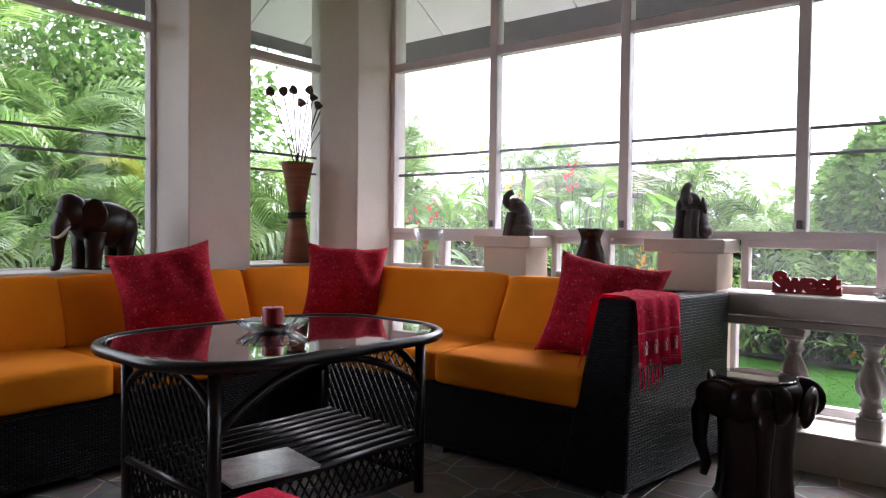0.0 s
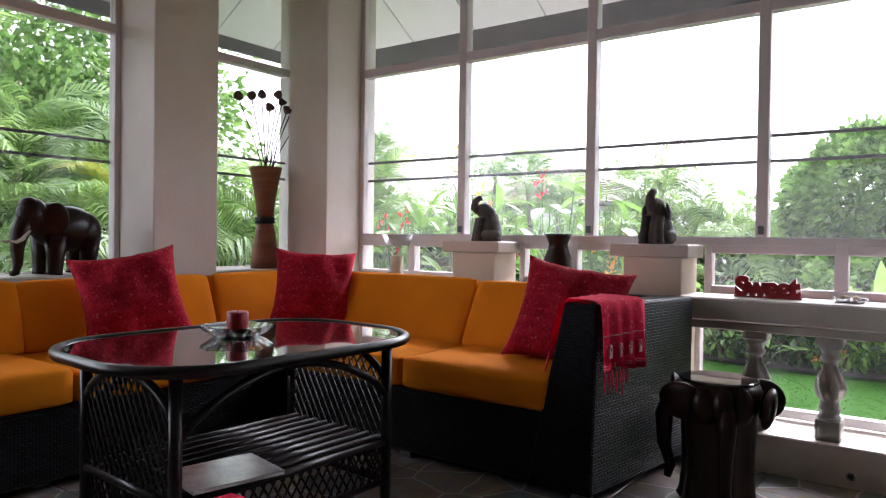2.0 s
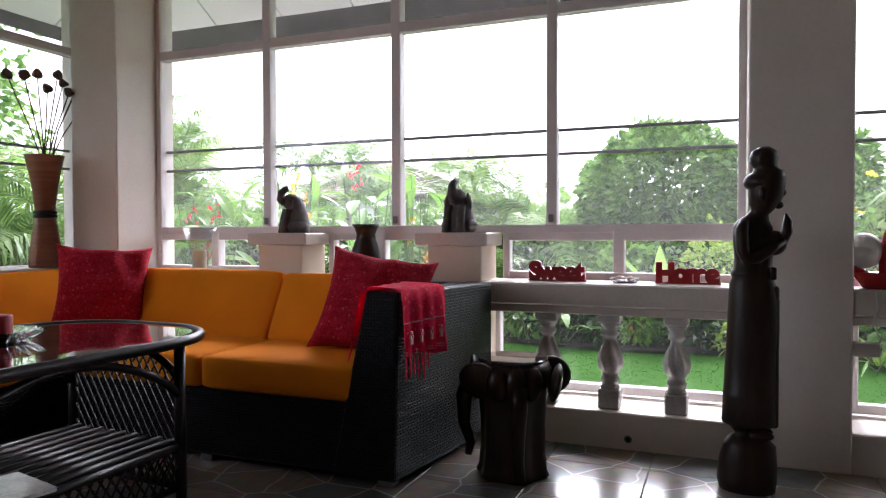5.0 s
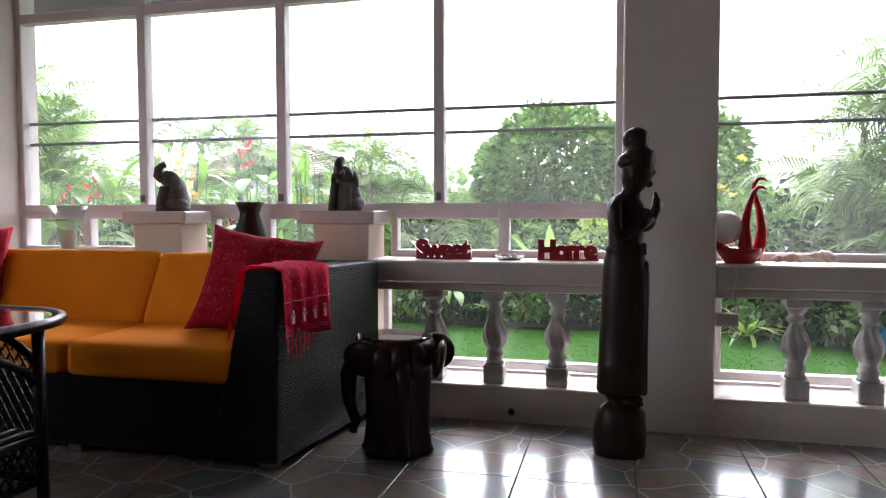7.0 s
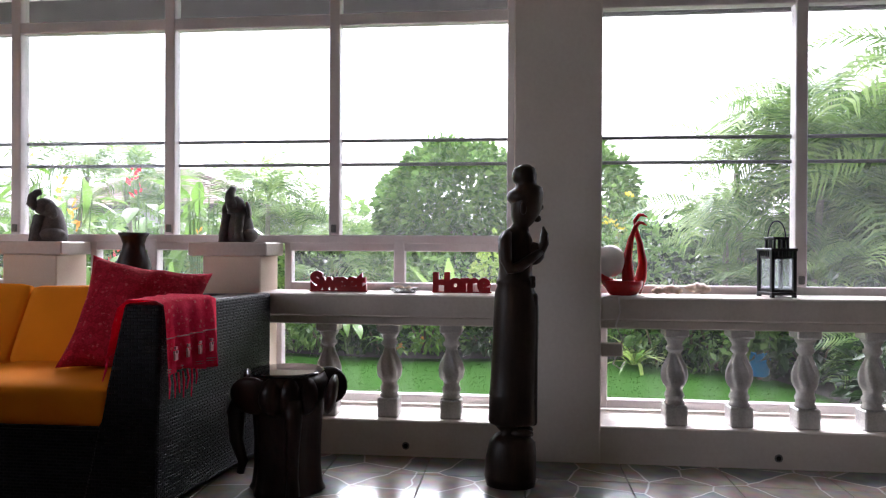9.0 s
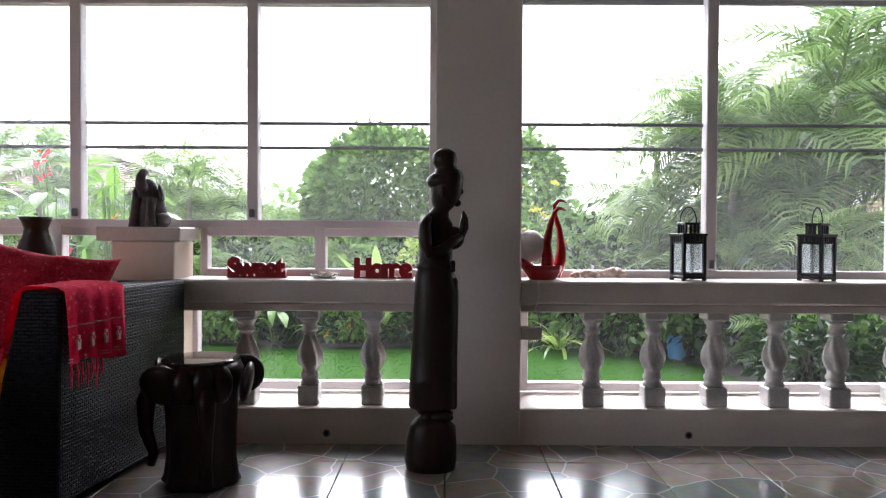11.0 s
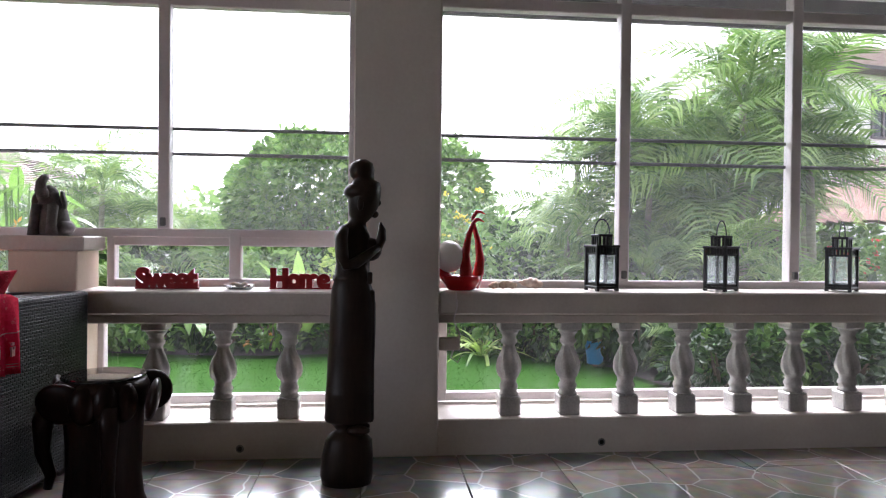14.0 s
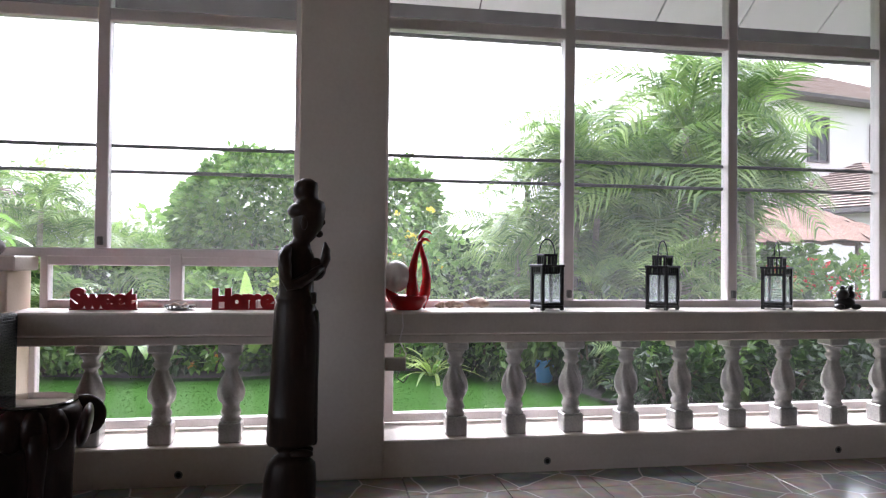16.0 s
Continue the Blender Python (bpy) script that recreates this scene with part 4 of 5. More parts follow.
for k, (dy, dx, h) in enumerate(heads):
    dy, h = dy * 1.3, h + 0.03 * math.sin(k * 1.9)
    st = part("stem", tube(bmesh.new(), [(0.0 + 0.02 * math.sin(k), 0.02 * math.cos(k), 0.0), (dx * 0.4, dy * 0.4, h * 0.5), (dx, dy, h)], 0.004, 5), pod_mat, pods)
    bm = lathe(bmesh.new(), [(0.006, -0.03), (0.018, -0.02), (0.030, 0.002), (0.031, 0.012), (0.026, 0.016), (0.0, 0.012)], 12)
    lift(bm, pose(dx, dy, h, random.uniform(30, 120), 0, random.uniform(60, 130)))
    part("pod", bm, pod_mat, st)

# trumpet hurricane glass with a candle
hur = thing("hurricane_glass", -2.74, 3.35, LEDGE, "clear trumpet-shaped glass holding a cream candle on the ledge", "candle holder")
part("glass", lathe(bmesh.new(), [(0.05, 0), (0.052, 0.004), (0.056, 0.10), (0.070, 0.18), (0.096, 0.255), (0.092, 0.255), (0.066, 0.18), (0.052, 0.10), (0.047, 0.012), (0.0, 0.010)], 32), clear_glass, hur, smooth=True)
cc = thing("candle", -2.74, 3.35, LEDGE + 0.0105, "cream pillar candle inside a clear glass", "candle")
part("wax", lathe(bmesh.new(), [(0.038, 0), (0.038, 0.115), (0.034, 0.118), (0.0, 0.112)], 24), cream_wax, cc, smooth=True)

# dark flared vase between the plinths
vs2 = solo("flared_vase", lathe(bmesh.new(), [(0.055, 0), (0.075, 0.03), (0.085, 0.075), (0.075, 0.13), (0.052, 0.19), (0.048, 0.215), (0.058, 0.245), (0.072, 0.268), (0.066, 0.268), (0.045, 0.22), (0.0, 0.20)], 28), dark_wood, "dark brown flared wooden vase on the ledge", "vase", x=-1.655, y=3.33, z=LEDGE, smooth=True)


def word_sign(word, x, y, width, height, label):
    """A freestanding word cut from one red board."""
    cu = bpy.data.curves.new("word", "FONT")
    cu.body, cu.size, cu.extrude, cu.offset, cu.space_character = word, 0.1, 0.011, 0.0068, 0.90
    cu.bevel_depth = 0.001
    tmp = new("word", cu)
    me = bpy.data.meshes.new_from_object(tmp.evaluated_get(bpy.context.evaluated_depsgraph_get()))
    bpy.data.objects.remove(tmp)
    bm = bmesh.new()
    bm.from_mesh(me)
    bpy.data.meshes.remove(me)
    xs = [v.co.x for v in bm.verts]
    ys = [v.co.y for v in bm.verts]
    x0, y0 = min(xs), min(ys)
    sx, sy = width / (max(xs) - x0), height / (max(ys) - y0)
    for v in bm.verts:
        v.co = Vector(((v.co.x - x0) * sx, -v.co.z, (v.co.y - y0) * sy))
    s = thing("word_sign", x, y, LEDGE, label, "sign", "red word signs")
    part("letters", bm, red_paint, s)
    part("foot_strip", block(-0.004, width + 0.004, -0.010, 0.010, 0, 0.007, 0.002), red_paint, s)
    return s


word_sign("Sweet", -0.797, 3.34, 0.262, 0.094, "red painted wooden word sign reading Sweet on the ledge")
word_sign("Home", -0.228, 3.34, 0.262, 0.094, "red painted wooden word sign reading Home on the ledge")

ash = thing("glass_dish", -0.358, 3.33, LEDGE, "small oval dish with pale shells on the ledge", "dish")
part("bowl", lathe(bmesh.new(), [(0.05, 0), (0.064, 0.012), (0.068, 0.022), (0.062, 0.022), (0.045, 0.008), (0, 0.007)], 24, sy=0.7), crystal, ash)


def conch(length, seed):
    bm = bmesh.new()
    prof = []
    for k in range(19):
        s = k / 18
        r = length * 0.30 * (math.sin(math.pi * min(1, s * 1.02)) ** 0.75) * (1 - 0.45 * s) + 0.002
        r *= 1 + 0.10 * math.sin(s * 26)
        prof.append((max(r, 0.0015), length * s))
    lathe(bm, prof, 14, twist=60 / length * 0.1, lobes=3, lobe=0.12)
    return lift(bm, pose(0, 0, length * 0.22, 0, 86, 0) @ Matrix.Diagonal((0.8, 1.0, 1.0, 1.0)) @ pose(0, 0, -length / 2))


for k, (x, y, L, tz) in enumerate(((0.775, 3.34, 0.07, 10), (0.825, 3.33, 0.09, -15), (0.86, 3.36, 0.06, 40), (0.935, 3.33, 0.115, 160), (-0.38, 3.33, 0.05, 20), (-0.335, 3.32, 0.05, 70))):
    zz = LEDGE + (0.008 if k > 3 else 0.004)
    solo("sea_shell", conch(L, k), shell_mat, "pale pink and cream sea shell lying on the ledge", "shell", group="shells on the ledge", x=x, y=y, z=zz + L * 0.02, smooth=True, turn=tz)

# red twin-swan lamp
swan = thing("swan_lamp", 0.615, 3.32, LEDGE, "glossy red twin-swan lamp with a white globe on the ledge", "lamp")
bm = bmesh.new()
lathe(bm, [(0.052, 0), (0.062, 0.008), (0.078, 0.035), (0.085, 0.062), (0.074, 0.066), (0.05, 0.045), (0, 0.04)], 28, sx=1.05, sy=0.75)
part("body", bm, red_glaze, swan, smooth=True)
part("tail", tube(bmesh.new(), [(-0.06, 0, 0.05), (-0.085, 0, 0.075), (-0.098, 0, 0.10)], [0.03, 0.018, 0.004], 10), red_glaze, swan, smooth=True)
part("neck", tube(bmesh.new(), [(0.02, -0.02, 0.012), (0.018, -0.02, 0.09), (0.014, -0.02, 0.16), (0.030, -0.02, 0.245), (0.048, -0.02, 0.30), (0.066, -0.02, 0.318), (0.080, -0.02, 0.316), (0.098, -0.02, 0.306)],
                  [0.032, 0.028, 0.021, 0.013, 0.009, 0.009, 0.007, 0.002], 14), red_glaze, swan, smooth=True)
part("neck", tube(bmesh.new(), [(0.058, 0.02, 0.012), (0.080, 0.02, 0.075), (0.088, 0.02, 0.14), (0.076, 0.02, 0.225), (0.057, 0.02, 0.29), (0.054, 0.02, 0.33), (0.070, 0.02, 0.353), (0.088, 0.02, 0.354), (0.109, 0.02, 0.342)],
                  [0.026, 0.026, 0.021, 0.014, 0.010, 0.009, 0.009, 0.007, 0.002], 14), red_glaze, swan, smooth=True)
part("globe", blob(bmesh.new(), -0.055, 0, 0.15, 0.066, 0.066, 0.070, 24, 16), white_globe, swan, "white glass globe", smooth=True)
# its lead and switch on the wall
lead = thing("power_lead", 0.545, 3.19, 0.42, "thin pale power lead hanging from the lamp to a socket box", "cable")
part("cord", tube(bmesh.new(), [(0.03, -0.022, 0.28), (0.035, -0.028, 0.22), (0.02, -0.018, 0.16), (0.05, -0.008, 0.10), (0.03, -0.005, 0.05), (0.01, -0.012, 0.0), (0.04, -0.01, -0.02), (0.06, -0.005, 0.01)], 0.003, 6), frame_paint, lead, smooth=True)
part("socket_box", block(-0.04, 0.05, -0.012, 0.025, 0.03, 0.085, 0.004), ledge_paint, lead)


def lantern(x, y, turn):
    n = thing("lantern", x, y, LEDGE, "black metal candle lantern with four clear panes on the ledge", "lantern", "black lanterns", turn=turn)
    h = 0.055
    part("base", block(-h - 0.008, h + 0.008, -h - 0.008, h + 0.008, 0.008, 0.020, 0.002), black_metal, n)
    for sx in (-1, 1):
        for sy in (-1, 1):
            part("foot", block(sx * h - 0.008, sx * h + 0.008, sy * h - 0.008, sy * h + 0.008, 0, 0.0085), black_metal, n)
            part("post", block(sx * h - 0.008, sx * h + 0.008, sy * h - 0.008, sy * h + 0.008, 0.0205, 0.178, 0.001), black_metal, n)
    for k in range(4):
        bm = block(-h + 0.008, h - 0.008, -h - 0.001, -h + 0.001, 0.03, 0.150)
        g = part("pane", lift(bm, pose(0, 0, 0, 0, 0, 90 * k)), frosted_glass, n)
        for z0, z1 in ((0.0205, 0.031), (0.148, 0.156)):
            part("side_rail", lift(block(-h + 0.008, h - 0.008, -h - 0.003, -h + 0.003, z0, z1), pose(0, 0, 0, 0, 0, 90 * k)), black_metal, n)
        for j in range(5):
            u = -h + 0.018 + j * (2 * h - 0.036) / 4
            part("vent_slat", lift(block(u - 0.004, u + 0.004, -h - 0.003, -h + 0.003, 0.156, 0.178), pose(0, 0, 0, 0, 0, 90 * k)), black_metal, n)
    part("roof", block(-h - 0.012, h + 0.012, -h - 0.012, h + 0.012, 0.178, 0.188, 0.002), black_metal, n)
    for sx in (-1, 1):
        for sy in (-1, 1):
            part("chimney_post", block(sx * 0.033 - 0.005, sx * 0.033 + 0.005, sy * 0.033 - 0.005, sy * 0.033 + 0.005, 0.188, 0.222), black_metal, n)
    for k in range(4):
        for j in (-0.011, 0.011):
            part("chimney_slat", lift(block(j - 0.003, j + 0.003, -0.036, -0.030, 0.188, 0.222), pose(0, 0, 0, 0, 0, 90 * k)), black_metal, n)
    part("cap", block(-0.040, 0.040, -0.040, 0.040, 0.222, 0.232, 0.002), black_metal, n)
    part("handle", tube(bmesh.new(), [(0.045 * math.cos(a), 0, 0.232 + 0.062 * math.sin(a)) for a in (math.pi * k / 14 for k in range(15))], 0.003, 6), black_metal, n, smooth=True)
    n.scale = (0.9, 0.9, 1.11)
    return n


lantern(1.262, 3.32, 12)
lantern(1.835, 3.32, 32)
lantern(2.435, 3.32, 38)

frog = bmesh.new()
blob(frog, 0, 0, 0.035, 0.05, 0.04, 0.035)
blob(frog, -0.02, -0.01, 0.075, 0.03, 0.03, 0.028)
blob(frog, 0.025, 0.0, 0.07, 0.025, 0.03, 0.03)
for sx in (-1, 1):
    blob(frog, sx * 0.045, -0.02, 0.015, 0.022, 0.03, 0.015)
    blob(frog, sx * 0.022, -0.012, 0.105, 0.012, 0.012, 0.014)
solo("carved_figurine", frog, black_metal, "small black carved animal figurine on the ledge", "figurine", x=2.80, y=3.31, z=LEDGE, smooth=True)

# carved wooden greeting figure
bm = bmesh.new()
prof = ((0.0, 0.002, 0.093), (0.035, 0.0, 0.100), (0.10, 0.003, 0.097), (0.165, 0.008, 0.088), (0.190, 0.004, 0.066), (0.203, -0.006, 0.032), (0.230, -0.016, 0.046), (0.236, 0.008, 0.088), (0.245, 0.009, 0.094),
        (0.335, 0.010, 0.091), (0.347, 0.011, 0.093), (0.353, 0.011, 0.090), (0.46, 0.014, 0.088), (0.57, 0.018, 0.087), (0.68, 0.020, 0.085), (0.735, 0.016, 0.078), (0.762, 0.015, 0.068), (0.770, 0.015, 0.072), (0.784, 0.015, 0.072), (0.79, 0.015, 0.066),
        (0.83, 0.018, 0.063), (0.89, 0.018, 0.068), (0.94, 0.014, 0.066), (0.966, 0.016, 0.052), (0.984, 0.030, 0.036), (1.000, 0.044, 0.038),
        (1.022, 0.050, 0.050), (1.05, 0.056, 0.058), (1.08, 0.058, 0.061), (1.115, 0.062, 0.060), (1.138, 0.064, 0.052), (1.148, 0.056, 0.040), (1.160, 0.050, 0.044), (1.185, 0.048, 0.048), (1.210, 0.050, 0.040), (1.224, 0.052, 0.016))
seg, rows = 22, []
for z, dx, r in prof:
    depth = 0.72 if z < 1.0 else 0.95
    rows.append([bm.verts.new((dx + r * math.cos(2 * math.pi * k / seg), depth * r * math.sin(2 * math.pi * k / seg), z)) for k in range(seg)])
for a, b in zip(rows, rows[1:]):
    for k in range(seg):
        bm.faces.new((a[k], a[(k + 1) % seg], b[(k + 1) % seg], b[k]))
bm.faces.new(rows[0][::-1])
bm.faces.new(rows[-1])
for sy in (-1, 1):
    tube(bm, [(-0.012, sy * 0.046, 0.965), (-0.022, sy * 0.066, 0.93), (-0.018, sy * 0.072, 0.86), (-0.004, sy * 0.074, 0.828), (0.030, sy * 0.064, 0.835), (0.075, sy * 0.036, 0.866), (0.112, sy * 0.013, 0.895)], [0.016, 0.024, 0.023, 0.022, 0.021, 0.018, 0.016], 12)
    tube(bm, [(0.110, sy * 0.012, 0.888), (0.124, sy * 0.011, 0.925), (0.126, sy * 0.008, 0.960), (0.120, sy * 0.004, 0.988)], [0.016, 0.019, 0.015, 0.004], 10)
blob(bm, 0.112, 0, 1.062, 0.010, 0.010, 0.013, 8, 6)
blob(bm, 0.082, 0, 0.885, 0.045, 0.032, 0.045, 12, 8)
blob(bm, 0.098, 0, 1.018, 0.016, 0.016, 0.014, 10, 7)
blob(bm, 0.045, 0, 1.10, 0.064, 0.060, 0.040, 16, 10)
for sy in (-1, 1):
    blob(bm, 0.045, sy * 0.054, 1.055, 0.013, 0.008, 0.026, 8, 6)
    blob(bm, 0.045, sy * 0.030, 0.205, 0.045, 0.020, 0.018, 10, 7)
# wrapped skirt panel with a hanging front edge, and the belt knot
box(bm, 0.060, 0.102, -0.030, 0.030, 0.232, 0.735, 0.012, 2)
box(bm, 0.070, 0.092, -0.034, 0.026, 0.755, 0.80, 0.006, 2)
fig = solo("wooden_statue", bm, statue_wood, "tall dark carved wooden greeting figure standing on a round base", "statue", x=0.127, y=2.87, z=0.0, smooth=True)

# elephant stool
st = thing("elephant_stool", -0.70, 2.72, 0, "dark carved wooden elephant stool with a round glass top", "stool")
bm = lathe(bmesh.new(), [(0.125, 0.0), (0.135, 0.012), (0.126, 0.03), (0.118, 0.10), (0.118, 0.20), (0.124, 0.29), (0.138, 0.36), (0.148, 0.41), (0.135, 0.437), (0.0, 0.437)], 48, lobes=6, lobe=0.075, lobe_range=(0.0, 0.30))
part("body", bm, dark_wood, st, smooth=True)
part("top_disc", lathe(bmesh.new(), [(0.130, 0.438), (0.135, 0.441), (0.135, 0.447), (0.131, 0.450), (0.0, 0.450)], 40), black_glass, st, "black glass disc")
for a, lump in ((200, 0.055), (262, 0.050), (292, 0.046), (320, 0.044), (75, 0.045)):
    ca, sa = math.cos(radians(a)), math.sin(radians(a))
    part("head", blob(bmesh.new(), 0.122 * ca, 0.122 * sa, 0.37, lump, lump, 0.07, 16, 10), dark_wood, st, smooth=True)
ca, sa = math.cos(radians(200)), math.sin(radians(200))
part("trunk", tube(bmesh.new(), [(0.15 * ca, 0.15 * sa, 0.37), (0.185 * ca, 0.185 * sa, 0.30), (0.185 * ca, 0.185 * sa, 0.20), (0.16 * ca, 0.16 * sa, 0.12), (0.17 * ca, 0.17 * sa, 0.075)], [0.042, 0.034, 0.025, 0.019, 0.014], 10), dark_wood, st, smooth=True)
ca, sa = math.cos(radians(296)), math.sin(radians(296))
part("trunk", tube(bmesh.new(), [(0.135 * ca, 0.135 * sa, 0.36), (0.150 * ca, 0.150 * sa, 0.29), (0.140 * ca, 0.140 * sa, 0.19), (0.132 * ca, 0.132 * sa, 0.09), (0.140 * ca, 0.140 * sa, 0.02)], [0.036, 0.030, 0.023, 0.020, 0.026], 10), dark_wood, st, smooth=True)
for a, out in ((232, 0.150), (345, 0.185), (40, 0.165), (168, 0.16)):
    b = radians(a)
    part("ear", blob(bmesh.new(), out * math.cos(b), out * math.sin(b), 0.372, 0.022, 0.088, 0.072, 16, 10, pose(0, 0, 0, 0, 12, a + 30).to_3x3()), dark_wood, st, "broad flat ear", smooth=True)


# ---- garden ----
GROUND = -0.25
bm = bmesh.new()
bmesh.ops.create_grid(bm, x_segments=24, y_segments=24, size=400)
solo("ground", bm, lawn, "mown green lawn round the house", "lawn", "structure", z=GROUND)
# planting beds along the lawn's edge, softly curved
bm = bmesh.new()
inner, outer = [], []
for k in range(241):
    x = -16 + 32 * k / 240
    edge = 7.25 + 0.12 * math.sin(x * 1.7) - 0.5 * min(0.8, max(0, x - 1.4)) - 5 * min(0.45, max(0, x - 2.3)) - 0.10 * max(0, -x - 3)
    inner.append(bm.verts.new((x, edge, GROUND + 0.03)))
    outer.append(bm.verts.new((x, 40, GROUND + 0.03)))
for k in range(240):
    bm.faces.new((inner[k], inner[k + 1], outer[k + 1], outer[k]))
solo("planting_bed", bm, soil, "dark soil planting bed along the lawn", "flower bed", "structure")
bm = bmesh.new()
vs = [bm.verts.new(c) for c in ((-40, -12, GROUND + 0.034), (-4.6, -12, GROUND + 0.034), (-4.6, 5.2, GROUND + 0.034), (-6, 7.4, GROUND + 0.034), (-40, 12, GROUND + 0.034))]
bm.faces.new(vs)
solo("planting_bed", bm, soil, "dark soil planting bed beside the house", "flower bed", "structure")

rnd = random.Random(5)


def frond_mesh(name, length, pairs, leaflet, droop, material, stiff=0.35, width=0.024):
    """A feather frond: an arching midrib with drooping leaflets on both sides. It grows along +x from the origin."""
    verts, faces = [], []

    def rib(t):
        return Vector((length * (t - 0.14 * droop * t * t * t), 0, length * (stiff * t - (0.25 + droop * 0.55) * t * t)))

    n = 14
    for k in range(n + 1):
        t = k / n
        p, w = rib(t), 0.011 * (1 - 0.85 * t)
        b = len(verts)
        verts += [p + Vector((0, w, 0)), p + Vector((0, -w, 0)), p + Vector((0, 0, w))]
        if k:
            for a, c in ((0, 1), (1, 2), (2, 0)):
                faces.append((b - 3 + a, b - 3 + c, b + c, b + a))
    for k in range(pairs):
        t = 0.16 + 0.84 * (k + 0.5) / pairs
        p = rib(t)
        d = (rib(min(1, t + 0.02)) - rib(t - 0.02)).normalized()
        ln = leaflet * (math.sin(math.pi * (0.14 + 0.76 * t)) ** 0.6) * rnd.uniform(0.85, 1.1)
        for s in (-1, 1):
            q = (d * 0.55 + Vector((0, s, 0)) * 0.80 + Vector((0, 0, rnd.uniform(0.10, 0.30)))).normalized()
            up = Vector((0, 0, 1))
            wv = (d - q * d.dot(q)).normalized() * width * rnd.uniform(0.8, 1.15)
            m1 = p + q * ln * 0.45
            tip = p + q * ln * 0.96 - up * ln * rnd.uniform(0.25, 0.60)
            b = len(verts)
            verts += [p + wv * 0.25, p - wv * 0.25, m1 + wv * 0.5, m1 - wv * 0.5, tip]
            faces += [(b, b + 1, b + 3, b + 2), (b + 2, b + 3, b + 4)]
    me = bpy.data.meshes.new(name)
    me.from_pydata([tuple(v) for v in verts], [], faces)
    me.materials.append(material)
    return me


FRONDS = {
    "green": [frond_mesh("frond", 1.0, 25, 0.36, d, palm_leaf, s) for d, s in ((1.2, 0.7), (1.6, 0.8), (0.8, 0.6))],
    "bright": [frond_mesh("frond", 1.0, 24, 0.36, d, palm_leaf_bright, s) for d, s in ((1.1, 0.7), (1.6, 0.8))],
    "yellow": [frond_mesh("frond", 1.0, 36, 0.30, 1.2, palm_leaf_yellow, 0.7)],
}


def palm(x, y, stems, reach, label, kinds=("green", "green", "bright"), count=9, lean=0.25, name="palm_tree"):
    """A clump of slender stems, each with a rosette of arching fronds."""
    p = thing(name, x, y, GROUND + 0.03, label, "palm", "garden palms")
    for h in stems:
        a = rnd.uniform(0, 2 * math.pi)
        ln = rnd.uniform(0.3, 1.0) * lean
        bx, by = rnd.uniform(-0.25, 0.25), rnd.uniform(-0.25, 0.25)
        tx, ty = bx + ln * h * math.cos(a), by + ln * h * math.sin(a)
        r = 0.028 + 0.008 * h
        part("stem", tube(bmesh.new(), [(bx, by, -0.05), (bx + 0.3 * (tx - bx), by + 0.3 * (ty - by), h * 0.4), (tx, ty, h)], [r * 1.3, r, r * 0.8], 8), palm_bark, p, smooth=True)
        a0 = rnd.uniform(0, 360)
        for k in range(int(count * 1.5)):
            drop = rnd.uniform(0, 0.45) * h if k >= count else 0.02
            q = 1 - drop / h
            ob = new("frond", rnd.choice(FRONDS[rnd.choice(kinds)]))
            ob.parent = p
            up = rnd.uniform(-48, 0) if k > 2 else rnd.uniform(-60, -38)
            s = reach * rnd.uniform(0.55, 0.95)
            ob.matrix_basis = pose(bx + (tx - bx) * q, by + (ty - by) * q, h - drop, 0, 0, a0 + 137.5 * k + rnd.uniform(-12, 12)) @ pose(0, 0, 0, rnd.uniform(-40, 40), up, 0) @ Matrix.Scale(s, 4)
    return p


def leaf_cloud(points, size, seed, aspect=0.5, droop=0.3):
    """Many folded leaves at the given places, each pointing its own way."""
    rg = random.Random(seed)
    verts, faces = [], []
    for p, nrm in points:
        d = (nrm + Vector((rg.gauss(0, 0.7), rg.gauss(0, 0.7), rg.gauss(0, 0.5) - droop * 0.4))).normalized()
        sdv = d.orthogonal()
        sdv = (Matrix.Rotation(rg.uniform(0, 6.28), 3, d) @ sdv).normalized()
        up = d.cross(sdv)
        L = size * rg.uniform(0.6, 1.3)
        w = L * aspect
        b = len(verts)
        verts += [p, p + d * L * 0.5 + sdv * w * 0.5 + up * w * 0.15, p + d * L - Vector((0, 0, L * droop * 0.5)), p + d * L * 0.5 - sdv * w * 0.5 + up * w * 0.15]
        faces += [(b, b + 1, b + 2), (b, b + 2, b + 3)]
    me = bpy.data.meshes.new("crown")
    me.from_pydata([tuple(v) for v in verts], [], faces)
    return me


def shell_points(n, rx, ry, rz, cz, seed, lump=0.22, thick=0.35, freq=1.6):
    """Places in the outer layer of a lumpy crown."""
    rg = random.Random(seed)
    out = []
    for _ in range(n):
        v = Vector((rg.gauss(0, 1), rg.gauss(0, 1), rg.gauss(0, 1))).normalized()
        k = 1 + lump * noise.noise(v * freq + Vector((seed * 3.1, 0, 0))) + 0.5 * lump * noise.noise(v * freq * 3 + Vector((0, seed, 0)))
        r = k * (1 - thick * rg.random() ** 1.7)
        p = Vector((v.x * rx * r, v.y * ry * r, cz + v.z * rz * r))
        if p.z > 0.02:
            out.append((p, v))
    return out


